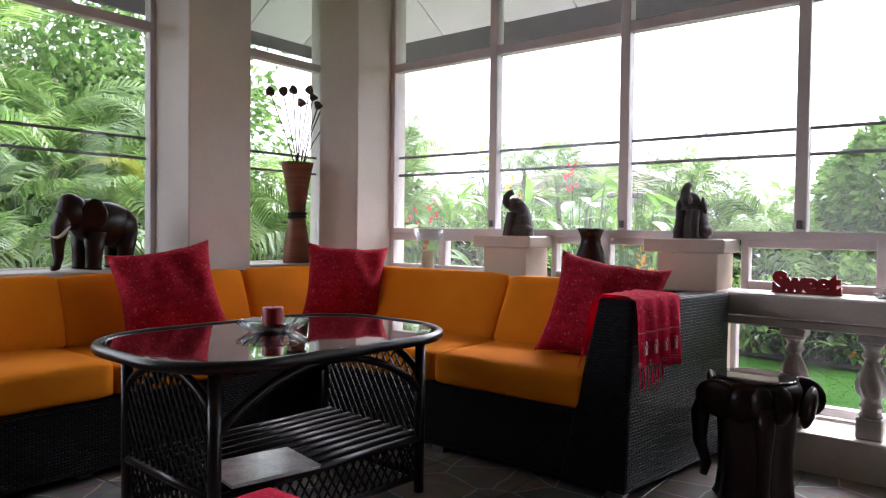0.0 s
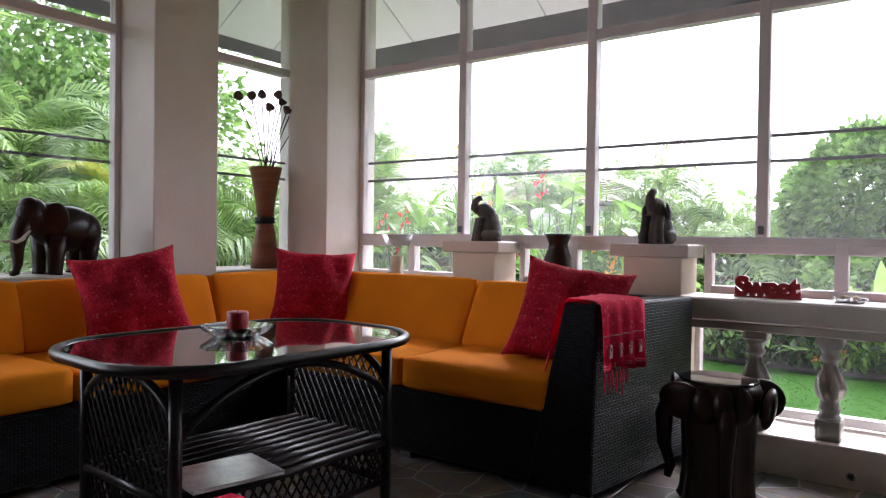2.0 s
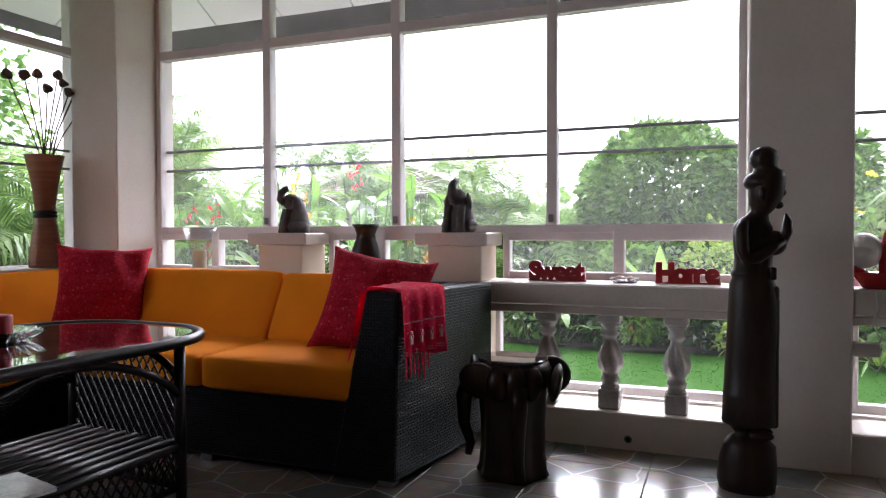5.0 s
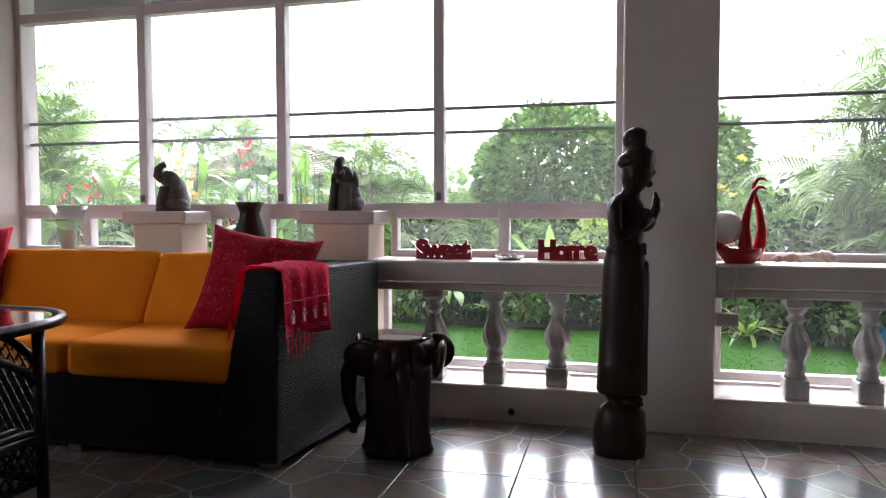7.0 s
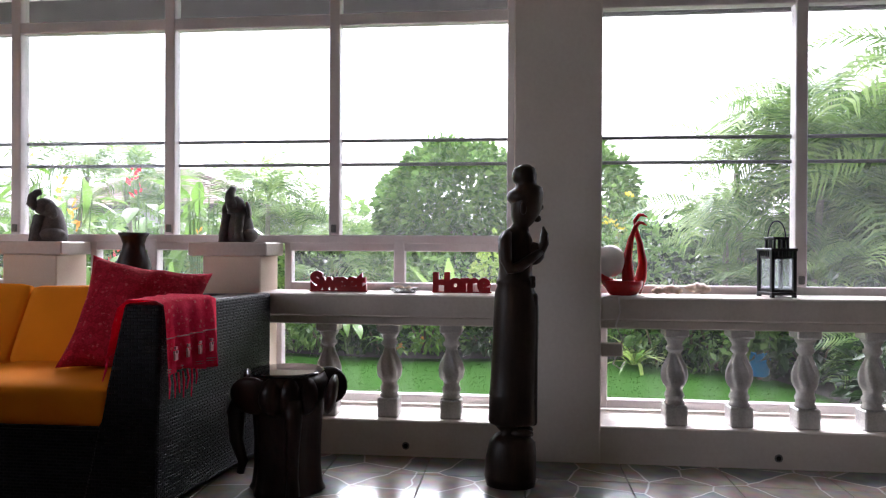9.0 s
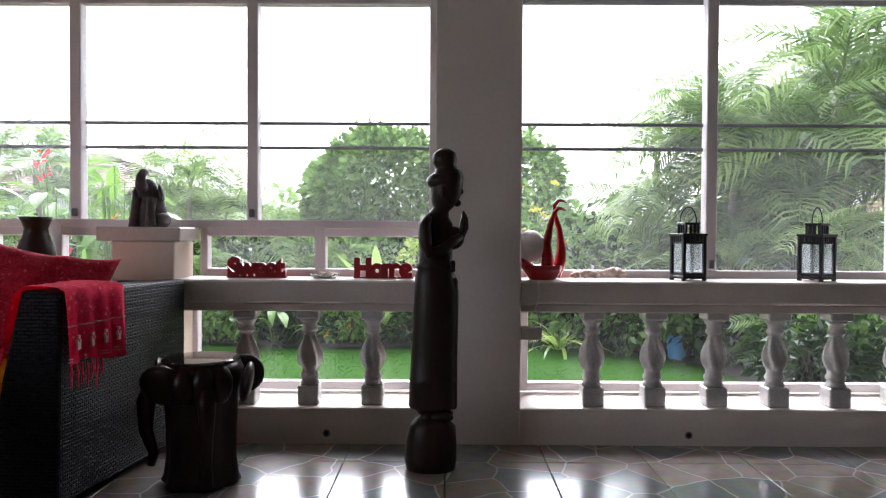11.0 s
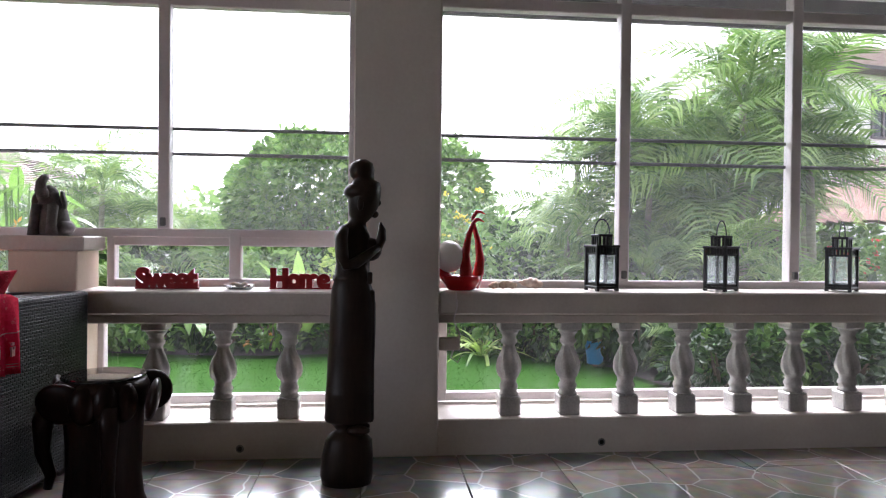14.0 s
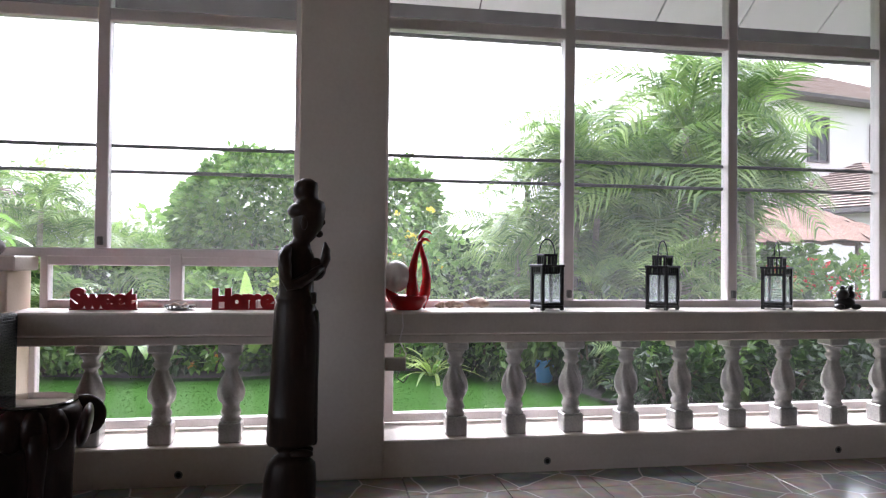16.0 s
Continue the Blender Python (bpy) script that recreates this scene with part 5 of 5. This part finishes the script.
def shrub(name, x, y, rx, ry, rz, cz, n, size, material, label, category="shrub", group="", seed=1, trunk=0.0, lump=0.25, aspect=0.5, thick=0.4, flowers=None, nfl=0, droop=0.3, freq=1.6):
    s = thing(name, x, y, GROUND + 0.03, label, category, group)
    pts = shell_points(n, rx, ry, rz, cz, seed, lump, thick, freq)
    me = leaf_cloud(pts, size, seed, aspect, droop)
    me.materials.append(material)
    c = new("crown", me)
    c.parent = s
    rg = random.Random(seed + 50)
    if trunk:
        part("trunk", tube(bmesh.new(), [(0, 0, -0.05), (0.03, 0.02, cz * 0.5), (0, 0, cz)], [trunk, trunk * 0.8, trunk * 0.4], 10), bark, s, smooth=True)
    for k in range(5 if trunk else 4):
        a = 1.3 * k + seed
        e = (0.6 * rx * math.cos(a), 0.6 * ry * math.sin(a), cz + 0.3 * rz)
        z0 = cz * 0.5 if trunk else -0.03
        part("limb", tube(bmesh.new(), [(0, 0, z0), (e[0] * 0.5, e[1] * 0.5, (z0 + e[2]) / 2), e], [0.02 + trunk * 0.3, 0.014 + trunk * 0.15, 0.006], 6), bark, s)
    if flowers:
        pk = [(p * 1.04 if i % 2 else p, v) for i, (p, v) in enumerate(rg.sample(pts, min(nfl, len(pts))))]
        fp = []
        for p, v in pk:
            for j in range(6):
                fp.append((p + Vector((rg.gauss(0, 0.02), rg.gauss(0, 0.02), rg.gauss(0, 0.02))), v))
        fm = leaf_cloud(fp, 0.055, seed + 9, 0.8, 0.1)
        fm.materials.append(flowers)
        fo = new("blossoms", fm)
        fo.parent = s
    return s


def blade_mesh(length, width, bend, material, n=6):
    """A long leaf with a sunk midrib that arches over."""
    verts, faces = [], []
    for k in range(n + 1):
        t = k / n
        w = width * math.sin(math.pi * (0.06 + 0.93 * t)) ** 0.8
        p = Vector((length * t * (1 - 0.25 * bend * t), 0, -bend * length * t * t * 0.8))
        verts += [p + Vector((0, w / 2, 0.12 * w)), p, p + Vector((0, -w / 2, 0.12 * w))]
        if k:
            b = 3 * k
            faces += [(b - 3, b - 2, b + 1, b), (b - 2, b - 1, b + 2, b + 1)]
    me = bpy.data.meshes.new("leaf")
    me.from_pydata([tuple(v) for v in verts], [], faces)
    me.materials.append(material)
    return me


BROAD = [blade_mesh(1.0, w, b, broad_leaf) for w, b in ((0.30, 0.5), (0.26, 0.8), (0.34, 0.3))]
STRAP = [blade_mesh(1.0, w, b, m) for w, b, m in ((0.07, 0.9, pale_leaf), (0.06, 1.2, pale_leaf), (0.08, 0.7, broad_leaf))]
NEST = [blade_mesh(1.0, w, b, palm_leaf_bright) for w, b in ((0.17, 0.25), (0.20, 0.15))]


def leafy(name, x, y, meshes, count, size, z_top, label, category, flower=None, spread=0.25, tilt=(-75, 10)):
    """A clump of large single leaves on stalks."""
    p = thing(name, x, y, GROUND + 0.03, label, category)
    for k in range(count):
        a = 137.5 * k + rnd.uniform(-15, 15)
        z = z_top * rnd.uniform(0.25, 1.0) if z_top > 0 else 0.0
        r = spread * rnd.uniform(0.1, 1)
        px, py = r * math.cos(radians(a)), r * math.sin(radians(a))
        if z > 0.05:
            part("stalk", tube(bmesh.new(), [(px * 0.4, py * 0.4, -0.05), (px, py, z)], [0.010, 0.006], 5), shrub_leaf, p)
        ob = new("leaf", rnd.choice(meshes))
        ob.parent = p
        s = size * rnd.uniform(0.7, 1.15)
        ob.matrix_basis = pose(px, py, z, 0, 0, a) @ pose(0, 0, 0, rnd.uniform(-20, 20), rnd.uniform(*tilt), 0) @ Matrix.Scale(s, 4)
        if flower and k % 10 == 0:
            fp = [(Vector((px + rnd.gauss(0, 0.03), py + rnd.gauss(0, 0.03), z + 0.1 + 0.03 * j)), Vector((0, 0, 1))) for j in range(10)]
            fm = leaf_cloud(fp, 0.08, k, 0.5, 0.0)
            fm.materials.append(flower)
            fo = new("blossom", fm)
            fo.parent = p
    return p


# clipped round trees
shrub("round_tree", -0.74, 11.0, 1.24, 1.22, 1.21, 1.47, 18000, 0.13, hedge_leaf, "clipped round green ficus tree at the end of the lawn", "tree", seed=2, trunk=0.10, lump=0.15, thick=0.18, aspect=0.6, freq=5.0)
shrub("round_tree", 1.3, 11.6, 0.85, 0.85, 1.22, 1.5, 8000, 0.14, hedge_leaf, "dark clipped tree beyond the lawn", "tree", seed=3, trunk=0.08, lump=0.16, thick=0.2, freq=4.5)

# unseen pale apron added under the eaves to reflect light onto the soffit
bm = bmesh.new()
box(bm, -4.85, 5.6, 3.62, 4.5, GROUND, GROUND + 0.06, 0.01)
box(bm, -4.85, -3.955, -3.0, 3.618, GROUND, GROUND + 0.06, 0.01)
solo("pavement", bm, grainy("reflector_concrete", (0.50, 0.49, 0.47), (0.64, 0.62, 0.60), 3, 0.9, bumped=0.3), "unseen pale concrete apron that reflects light up to the soffit", "pavement", "structure")
# palms beyond the lawn, towards the white house
for x, y, stems, reach in ((2.55, 8.6, (2.0, 1.4, 0.9), 1.35), (3.1, 8.2, (2.4, 1.6), 1.5), (3.5, 8.4, (1.9, 1.3), 1.5), (4.3, 8.0, (2.7, 2.0, 1.2), 1.75), (5.1, 8.5, (3.0, 2.4, 1.5), 1.8), (4.0, 9.2, (2.3, 1.6), 1.6),
                           (5.45, 7.95, (2.85, 2.0), 1.6), (6.1, 8.9, (2.5, 1.9), 1.35), (3.0, 7.6, (0.5, 0.8), 1.1), (4.4, 7.0, (0.4, 0.6), 1.0)):
    palm(x, y, stems, reach, "tall areca palm clump with arching feathery fronds", lean=0.16)
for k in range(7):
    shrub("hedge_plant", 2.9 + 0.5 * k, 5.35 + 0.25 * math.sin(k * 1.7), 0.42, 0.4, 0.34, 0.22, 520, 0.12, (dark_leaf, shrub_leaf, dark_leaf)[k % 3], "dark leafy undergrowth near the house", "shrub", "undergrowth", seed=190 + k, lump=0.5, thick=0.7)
palm(3.1, 5.9, (0.15, 0.25), 0.75, "low young palm spreading over the bed", ("green", "bright"), 7)
palm(4.5, 5.7, (0.15, 0.2), 0.7, "low young palm spreading over the bed", ("green",), 7)
palm(3.75, 6.9, (0.95,), 0.85, "young bright green palm in front of the taller ones", ("bright",), 6)
# palms at the back of the garden
for x, y, stems, reach in ((-2.1, 9.6, (0.9, 1.2), 1.2), (-3.1, 9.8, (1.7, 1.2), 1.3), (-4.1, 10.4, (1.9, 1.3), 1.4), (-5.3, 10.2, (1.5, 2.0), 1.4), (-6.6, 9.6, (2.1, 1.4), 1.4),
                           (-7.8, 9.0, (2.5, 1.9, 1.3), 1.5), (-9.2, 9.8, (3.0, 2.2), 1.6), (-2.6, 8.3, (0.3, 0.5), 0.9), (-6.4, 7.2, (0.7, 1.1), 1.2), (-11.0, 11.5, (2.6, 2.0), 1.7)):
    palm(x, y, stems, reach, "areca palm clump with pale arching fronds behind the lawn", ("bright", "green", "green"), 8)
palm(-3.3, 9.2, (0.9,), 1.1, "palm with yellowing fronds", ("yellow", "bright"), 6)
palm(-14.2, 25.0, (4.2,), 1.2, "distant coconut palm behind the roofs", ("green",), 12)
# palms close to the side windows
for x, y, stems, reach in ((-5.7, 2.0, (0.8, 0.4), 1.25), (-6.0, 3.2, (1.1, 0.6), 1.35), (-5.8, 4.5, (0.9, 1.4), 1.3), (-7.0, 2.4, (1.9, 1.3), 1.5), (-7.2, 4.2, (2.0, 1.4), 1.5),
                           (-6.6, 1.0, (1.2, 0.8), 1.4), (-8.4, 3.2, (2.7, 2.0), 1.7), (-8.6, 5.8, (2.4, 1.6), 1.6)):
    palm(x, y, stems, reach, "lush areca palm beside the house with drooping fronds", ("green", "bright", "green"), 9)
palm(-6.3, 3.9, (1.4,), 1.2, "palm with a yellow frond beside the house", ("yellow", "bright"), 5)
# leaf masses behind the side palms
shrub("shrub", -9.5, 1.5, 1.6, 2.0, 1.9, 1.6, 6500, 0.15, shrub_leaf, "tall dense green shrub behind the palms", seed=21, lump=0.5, thick=0.6)
shrub("shrub", -10.0, 4.8, 1.8, 2.0, 2.0, 1.5, 6500, 0.15, shrub_leaf, "tall dense green shrub behind the palms", seed=22, lump=0.5, thick=0.6, flowers=flower_red, nfl=10)
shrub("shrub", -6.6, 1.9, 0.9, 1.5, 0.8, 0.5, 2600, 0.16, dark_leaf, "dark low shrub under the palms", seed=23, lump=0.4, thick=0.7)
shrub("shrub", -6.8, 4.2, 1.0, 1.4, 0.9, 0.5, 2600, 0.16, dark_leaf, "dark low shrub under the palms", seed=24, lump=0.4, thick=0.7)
shrub("shade_tree", -11.6, 4.3, 1.9, 1.9, 2.1, 3.2, 8500, 0.17, shrub_leaf, "tall shady tree behind the side palms", "tree", seed=61, trunk=0.14, lump=0.5, thick=0.7)
shrub("shade_tree", -11.2, 6.6, 1.8, 1.8, 1.9, 3.0, 7500, 0.17, hedge_leaf, "tall shady tree behind the side palms", "tree", seed=62, trunk=0.13, lump=0.5, thick=0.7, flowers=flower_red, nfl=8)
# broad-leaved clump with orange and red flowers
for k, (x, y, fl) in enumerate(((-4.3, 6.7, flower_orange), (-3.7, 7.1, flower_red), (-4.9, 7.3, None), (-3.2, 7.4, flower_orange), (-5.6, 6.8, flower_red))):
    leafy("ginger_plant", x, y, BROAD, 30, 0.46, 1.85, "broad-leaved ginger plant with bright flower heads", "plant", fl, 0.45, (-45, 45))
# low border along the lawn
rb = random.Random(9)
for k in range(21):
    x = -6.2 + 0.38 * k + rb.uniform(-0.1, 0.1)
    y = 7.62 + rb.uniform(-0.1, 0.35)
    m = (shrub_leaf, dark_leaf, hedge_leaf, broad_leaf, pale_leaf)[(k * 7) % 5 if k % 4 else 1]
    h = rb.uniform(0.22, 0.45)
    shrub("border_plant", x, y, 0.34, 0.34, h, h * 0.75, 420, 0.11, m, "low leafy border plant at the lawn's edge", "plant", "border plants", seed=100 + k, lump=0.5, thick=0.7,
          flowers=(flower_orange if k == 14 else flower_red if k == 5 else None), nfl=4)
for k in range(16):
    x = -7.5 + 0.72 * k + rb.uniform(-0.2, 0.2)
    shrub("hedge_plant", x, 8.9 + rb.uniform(-0.4, 0.5), 0.55, 0.5, rb.uniform(0.5, 0.85), 0.5, 900, 0.13, (hedge_leaf, dark_leaf, shrub_leaf)[k % 3], "bushy green shrub behind the border", "shrub", "shrubs behind the border", seed=140 + k, lump=0.5, thick=0.6)
# leafy plants filling the corner behind the tub
for k, (x, y) in enumerate(((1.55, 7.25), (1.8, 7.1), (2.05, 7.0), (2.35, 6.95), (1.7, 7.6), (2.1, 7.4), (2.5, 7.3))):
    shrub("border_plant", x, y, 0.3, 0.3, 0.36, 0.28, 460, 0.11, (shrub_leaf, dark_leaf, hedge_leaf)[k % 3], "low leafy border plant at the lawn's edge", "plant", "border plants", seed=230 + k, lump=0.5, thick=0.7)
# added near-black shrubs: their colour stands in for shade inside the palm clump
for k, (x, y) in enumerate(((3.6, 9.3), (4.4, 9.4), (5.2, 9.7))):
    shrub("shrub", x, y, 0.6, 0.5, 0.75, 0.8, 1300, 0.17, dark_leaf, "added near-black shrub that puts shade inside the palm clump", seed=260 + k, lump=0.5, thick=0.6)
# thicket under the palms; near-black leaves carry the shade there in their colour
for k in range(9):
    shrub("hedge_plant", 2.75 + 0.55 * k, 6.6 + 0.5 * math.sin(k * 2.3) - 0.10 * k, 0.5, 0.5, 0.5, 0.28, 800, 0.14, (dark_leaf, dark_leaf, shrub_leaf)[k % 3], "leafy undergrowth below the palms, its shade put into the colour", "shrub", "undergrowth", seed=170 + k, lump=0.5, thick=0.6)
shrub("pale_bush", -0.02, 8.4, 0.34, 0.3, 0.5, 0.72, 700, 0.10, pale_leaf, "pale variegated leafy bush", "shrub", seed=31, lump=0.4)
shrub("yellow_bush", 1.42, 9.2, 0.42, 0.4, 0.9, 0.85, 1000, 0.10, shrub_leaf, "slender bush with yellow flowers", "shrub", seed=33, lump=0.5, flowers=flower_yellow, nfl=26)
shrub("flower_bush", 6.6, 7.9, 0.95, 0.6, 0.66, 0.64, 2300, 0.11, shrub_leaf, "rounded bush covered with red flowers", "shrub", seed=34, lump=0.4, flowers=flower_red, nfl=150)
leafy("nest_fern", -0.52, 7.5, NEST, 14, 0.62, 0.42, "bright green nest fern with upright broad leaves", "fern", None, 0.08, (-80, -25))
leafy("arum_plant", -1.55, 7.35, BROAD, 14, 0.33, 0.45, "clump of broad arum leaves", "plant", None, 0.2, (-70, 10))
leafy("spider_plant", 1.30, 7.05, STRAP, 34, 0.52, 0.0, "pale strappy plant arching over the lawn's edge", "plant", None, 0.06, (-78, -25))
leafy("spider_plant", 0.2, 7.45, STRAP, 22, 0.40, 0.0, "pale strappy plant arching over the lawn's edge", "plant", None, 0.06, (-78, -25))

tub = solo("plant_tub", lathe(bmesh.new(), [(0.07, 0), (0.075, 0.01), (0.092, 0.19), (0.10, 0.20), (0.10, 0.215), (0.088, 0.215), (0.08, 0.15), (0, 0.15)], 24), blue_plastic, "round blue plastic plant tub at the lawn's edge", "plant pot", x=2.30, y=6.58, z=GROUND + 0.03, smooth=True)
shrub("potted_plant", 2.30, 6.58, 0.2, 0.2, 0.2, 0.44, 420, 0.10, shrub_leaf, "leafy plant growing in the blue tub", "plant", seed=35, lump=0.4)


# mown grass near the house
def grass_mesh():
    rg = np.random.default_rng(3)
    n = 26000
    x = rg.uniform(-6.5, 3.2, n)
    y = rg.uniform(3.9, 7.5, n)
    keep = y < 7.15 - 0.5 * np.clip(x - 1.4, 0, 0.8) - 5 * np.clip(x - 2.3, 0, 0.7)
    x, y = x[keep], y[keep]
    n = len(x)
    a = rg.uniform(0, 6.28, n)
    h = rg.uniform(0.005, 0.013, n)
    w = 0.004
    dx, dy = np.cos(a) * w, np.sin(a) * w
    lx, ly = rg.normal(0, 0.014, n), rg.normal(0, 0.014, n)
    v = np.zeros((n, 3, 3))
    v[:, 0] = np.stack([x - dx, y - dy, np.zeros(n)], 1)
    v[:, 1] = np.stack([x + dx, y + dy, np.zeros(n)], 1)
    v[:, 2] = np.stack([x + lx, y + ly, h], 1)
    me = bpy.data.meshes.new("grass")
    me.from_pydata(v.reshape(-1, 3).tolist(), [], np.arange(3 * n).reshape(-1, 3).tolist())
    me.materials.append(grass_blade)
    return me


g = new("grass", grass_mesh())
g.location.z = GROUND
tagged(g, "short green grass blades of the lawn", "grass", kind="stuff")


# far trees round the garden
def far_woods(name, x0, x1, y, z, n, seed, material):
    rg = random.Random(seed)
    pts = []
    for _ in range(n):
        x = rg.uniform(x0, x1)
        top = z * (0.62 + 0.42 * noise.noise(Vector((x * 0.35, seed, 0))) + 0.16 * noise.noise(Vector((x * 1.3, seed, 3))))
        zz = rg.uniform(0, 1) ** 0.8 * max(0.3, top)
        pts.append((Vector((x, y + rg.uniform(-1, 1), GROUND + zz)), Vector((0, -0.6, 0.5))))
    me = leaf_cloud(pts, 0.36, seed, 0.5)
    me.materials.append(material)
    ob = new(name, me)
    return tagged(ob, "distant green trees beyond the garden", "trees", kind="stuff")


far_woods("far_trees", -24, 12, 15.5, 2.5, 9000, 4, shrub_leaf)
far_woods("far_trees", -26, 24, 20, 3.0, 7000, 6, hedge_leaf)
w = far_woods("far_trees", -14, 14, 0, 3.4, 6000, 8, shrub_leaf)
w.matrix_basis = pose(-14, 2, 0, 0, 0, 90)


# ---- neighbouring houses ----
def house(x, y, turn, w, d, wall_h, roof_h, tiles, label, windows=(), over=0.6):
    """A plain house: walls, hipped tiled roof in courses, windows with frames. Its front faces -y."""
    h = thing("house", x, y, GROUND, label, "house", turn=turn)
    part("wall", block(-w / 2, w / 2, 0, d, -0.2, wall_h), house_paint, h)
    courses = 18
    r = part("roof", block(-w / 2 - over, w / 2 + over, -over, d + over, wall_h, wall_h + 0.12, 0.01), fascia_wood, h, "dark eaves board")
    bm = bmesh.new()
    run = d / 2 + over
    for k in range(courses):
        a, b = k / courses, (k + 1) / courses
        i0, i1 = run * a, run * b
        z0, z1 = wall_h + 0.12 + roof_h * a, wall_h + 0.12 + roof_h * b
        xa0, xa1 = -w / 2 - over + i0, w / 2 + over - i0
        xb0, xb1 = -w / 2 - over + i1, w / 2 + over - i1
        up = 0.05
        for sgn in (0, 1):
            ya, yb = (-over + i0, -over + i1) if sgn == 0 else (d + over - i0, d + over - i1)
            vs = [bm.verts.new(c) for c in ((xa0, ya, z0 + up), (xa1, ya, z0 + up), (xb1, yb, z1), (xb0, yb, z1))]
            bm.faces.new(vs)
            lip = [bm.verts.new(c) for c in ((xa0, ya, z0), (xa1, ya, z0), (xa1, ya, z0 + up), (xa0, ya, z0 + up))]
            bm.faces.new(lip)
        for xs0, xs1 in ((xa0, xb0), (xa1, xb1)):
            vs = [bm.verts.new(c) for c in ((xs0, -over + i0, z0 + up), (xs0, d + over - i0, z0 + up), (xs1, d + over - i1, z1), (xs1, -over + i1, z1))]
            bm.faces.new(vs)
    part("tile_courses", bm, tiles, h)
    for wx, wz, ww, wh in windows:
        wd = part("window", block(wx - ww / 2, wx + ww / 2, -0.04, 0.0, wz, wz + wh), dark_pane, h)
        bm = bmesh.new()
        for q in (wx - ww / 2, wx, wx + ww / 2):
            box(bm, q - 0.04, q + 0.04, -0.08, -0.02, wz - 0.04, wz + wh + 0.04)
        for q in (wz, wz + wh):
            box(bm, wx - ww / 2, wx + ww / 2, -0.075, -0.02, q - 0.04, q + 0.04)
        part("frame", bm, fascia_wood, wd)
    return h


white = house(20.0, 22.0, 12, 11, 8, 6.6, 2.2, roof_tile, "white two-storey house with a tiled hip roof beyond the palms", ((-3.6, 4.6, 0.9, 1.5), (-0.5, 4.6, 1.2, 1.4), (2.5, 4.6, 1.2, 1.4), (-3.2, 1.0, 1.2, 1.6)))
house(17.8, 17.2, 12, 6.5, 4.2, 2.55, 1.6, roof_red, "low annex with a red tiled roof beside the white house", ((-1.5, 0.9, 1.2, 1.2), (1.2, 0.9, 1.2, 1.2)))
house(-15.5, 27.0, -8, 8, 7, 2.6, 1.9, roof_tile, "low house with a grey tiled roof behind the garden", ((0, 1.0, 1.2, 1.2),))
house(-20.0, 8.0, 60, 9, 7, 4.0, 2.2, roof_red, "house with a red tiled roof glimpsed through the foliage", ((0, 1.0, 1.2, 1.2),))


# thatched garden shelter in front of the annex
thatch = grainy("thatch", (0.26, 0.15, 0.11), (0.46, 0.31, 0.25), 4, 0.95, fine=60, bumped=0.8, stretch=(6, 6, 1))
sala = thing("garden_shelter", 10.1, 13.8, GROUND, "low garden shelter with a brown thatched roof on posts", "shelter", turn=-30)
bm = bmesh.new()
rt = random.Random(77)
for ring in range(5):
    # overlapping skirts of straw, each with a ragged lower edge
    a, c = ring / 5, (ring + 1.35) / 5
    n = 72
    for k in range(n):
        pts = []
        for u, lev in ((k, a), (k + 1.15, a), (k + 1.15, min(1, c)), (k, min(1, c))):
            t = 4 * (u % n) / n
            side_k, f = int(t) % 4, t - int(t)
            px, py = ((-1 + 2 * f, -1), (1, -1 + 2 * f), (1 - 2 * f, 1), (-1, 1 - 2 * f))[side_k]
            rag = rt.uniform(0, 0.09) if lev == a else 0.0
            pts.append(bm.verts.new(((1.85 * (1 - lev) + 0.45 * lev) * px, (1.4 * (1 - lev) + 0.03 * lev) * py, 1.66 - rag + 0.68 * lev + 0.03 * (lev != a))))
        bm.faces.new(pts)
part("thatched_roof", bm, thatch, sala, "ragged brown thatch")
for sx in (-1, 1):
    for sy in (-1, 1):
        part("post", tube(bmesh.new(), [(sx * 1.45, sy * 1.0, 0), (sx * 1.45, sy * 1.0, 1.72)], 0.06, 8), bark, sala)
part("beam", block(-1.5, 1.5, -1.04, -0.96, 1.60, 1.70, 0.01), bark, sala)


# ---- floor tiles ----
floor = thing("floor", 0, 0, 0, "glossy ceramic floor printed with grey and pink flagstones", "floor", kind="structure")
part("bed", block(-3.95, 5.35, -2.75, 3.62, -0.3, -0.006), grout, floor)
me_tile = None
T0X, T0Y, TS = 0.583, 2.945, 0.40
for i in range(-10, 11):
    for j in range(-13, 1):
        x0, y1 = T0X + i * TS, T0Y + j * TS + (TS if j == 0 else 0)
        if me_tile is None:
            ob = part("tile", block(-0.198, 0.198, -0.198, 0.198, -0.006, 0.0, 0.0015), tile_mat, floor)
            me_tile = ob.data
        else:
            ob = new("tile", me_tile)
            ob.parent = floor
        ob.location = (T0X + (i + 0.5) * TS, T0Y + (j - 0.5) * TS, 0)
for i in range(-10, 11):
    ob = part("tile", block(-0.198, 0.198, 0.002, 0.233, -0.006, 0.0, 0.0015), tile_mat, floor) if i == -10 else new("tile", edge_tile)
    edge_tile = ob.data
    ob.parent = floor
    ob.location = (T0X + (i + 0.5) * TS, T0Y, 0)
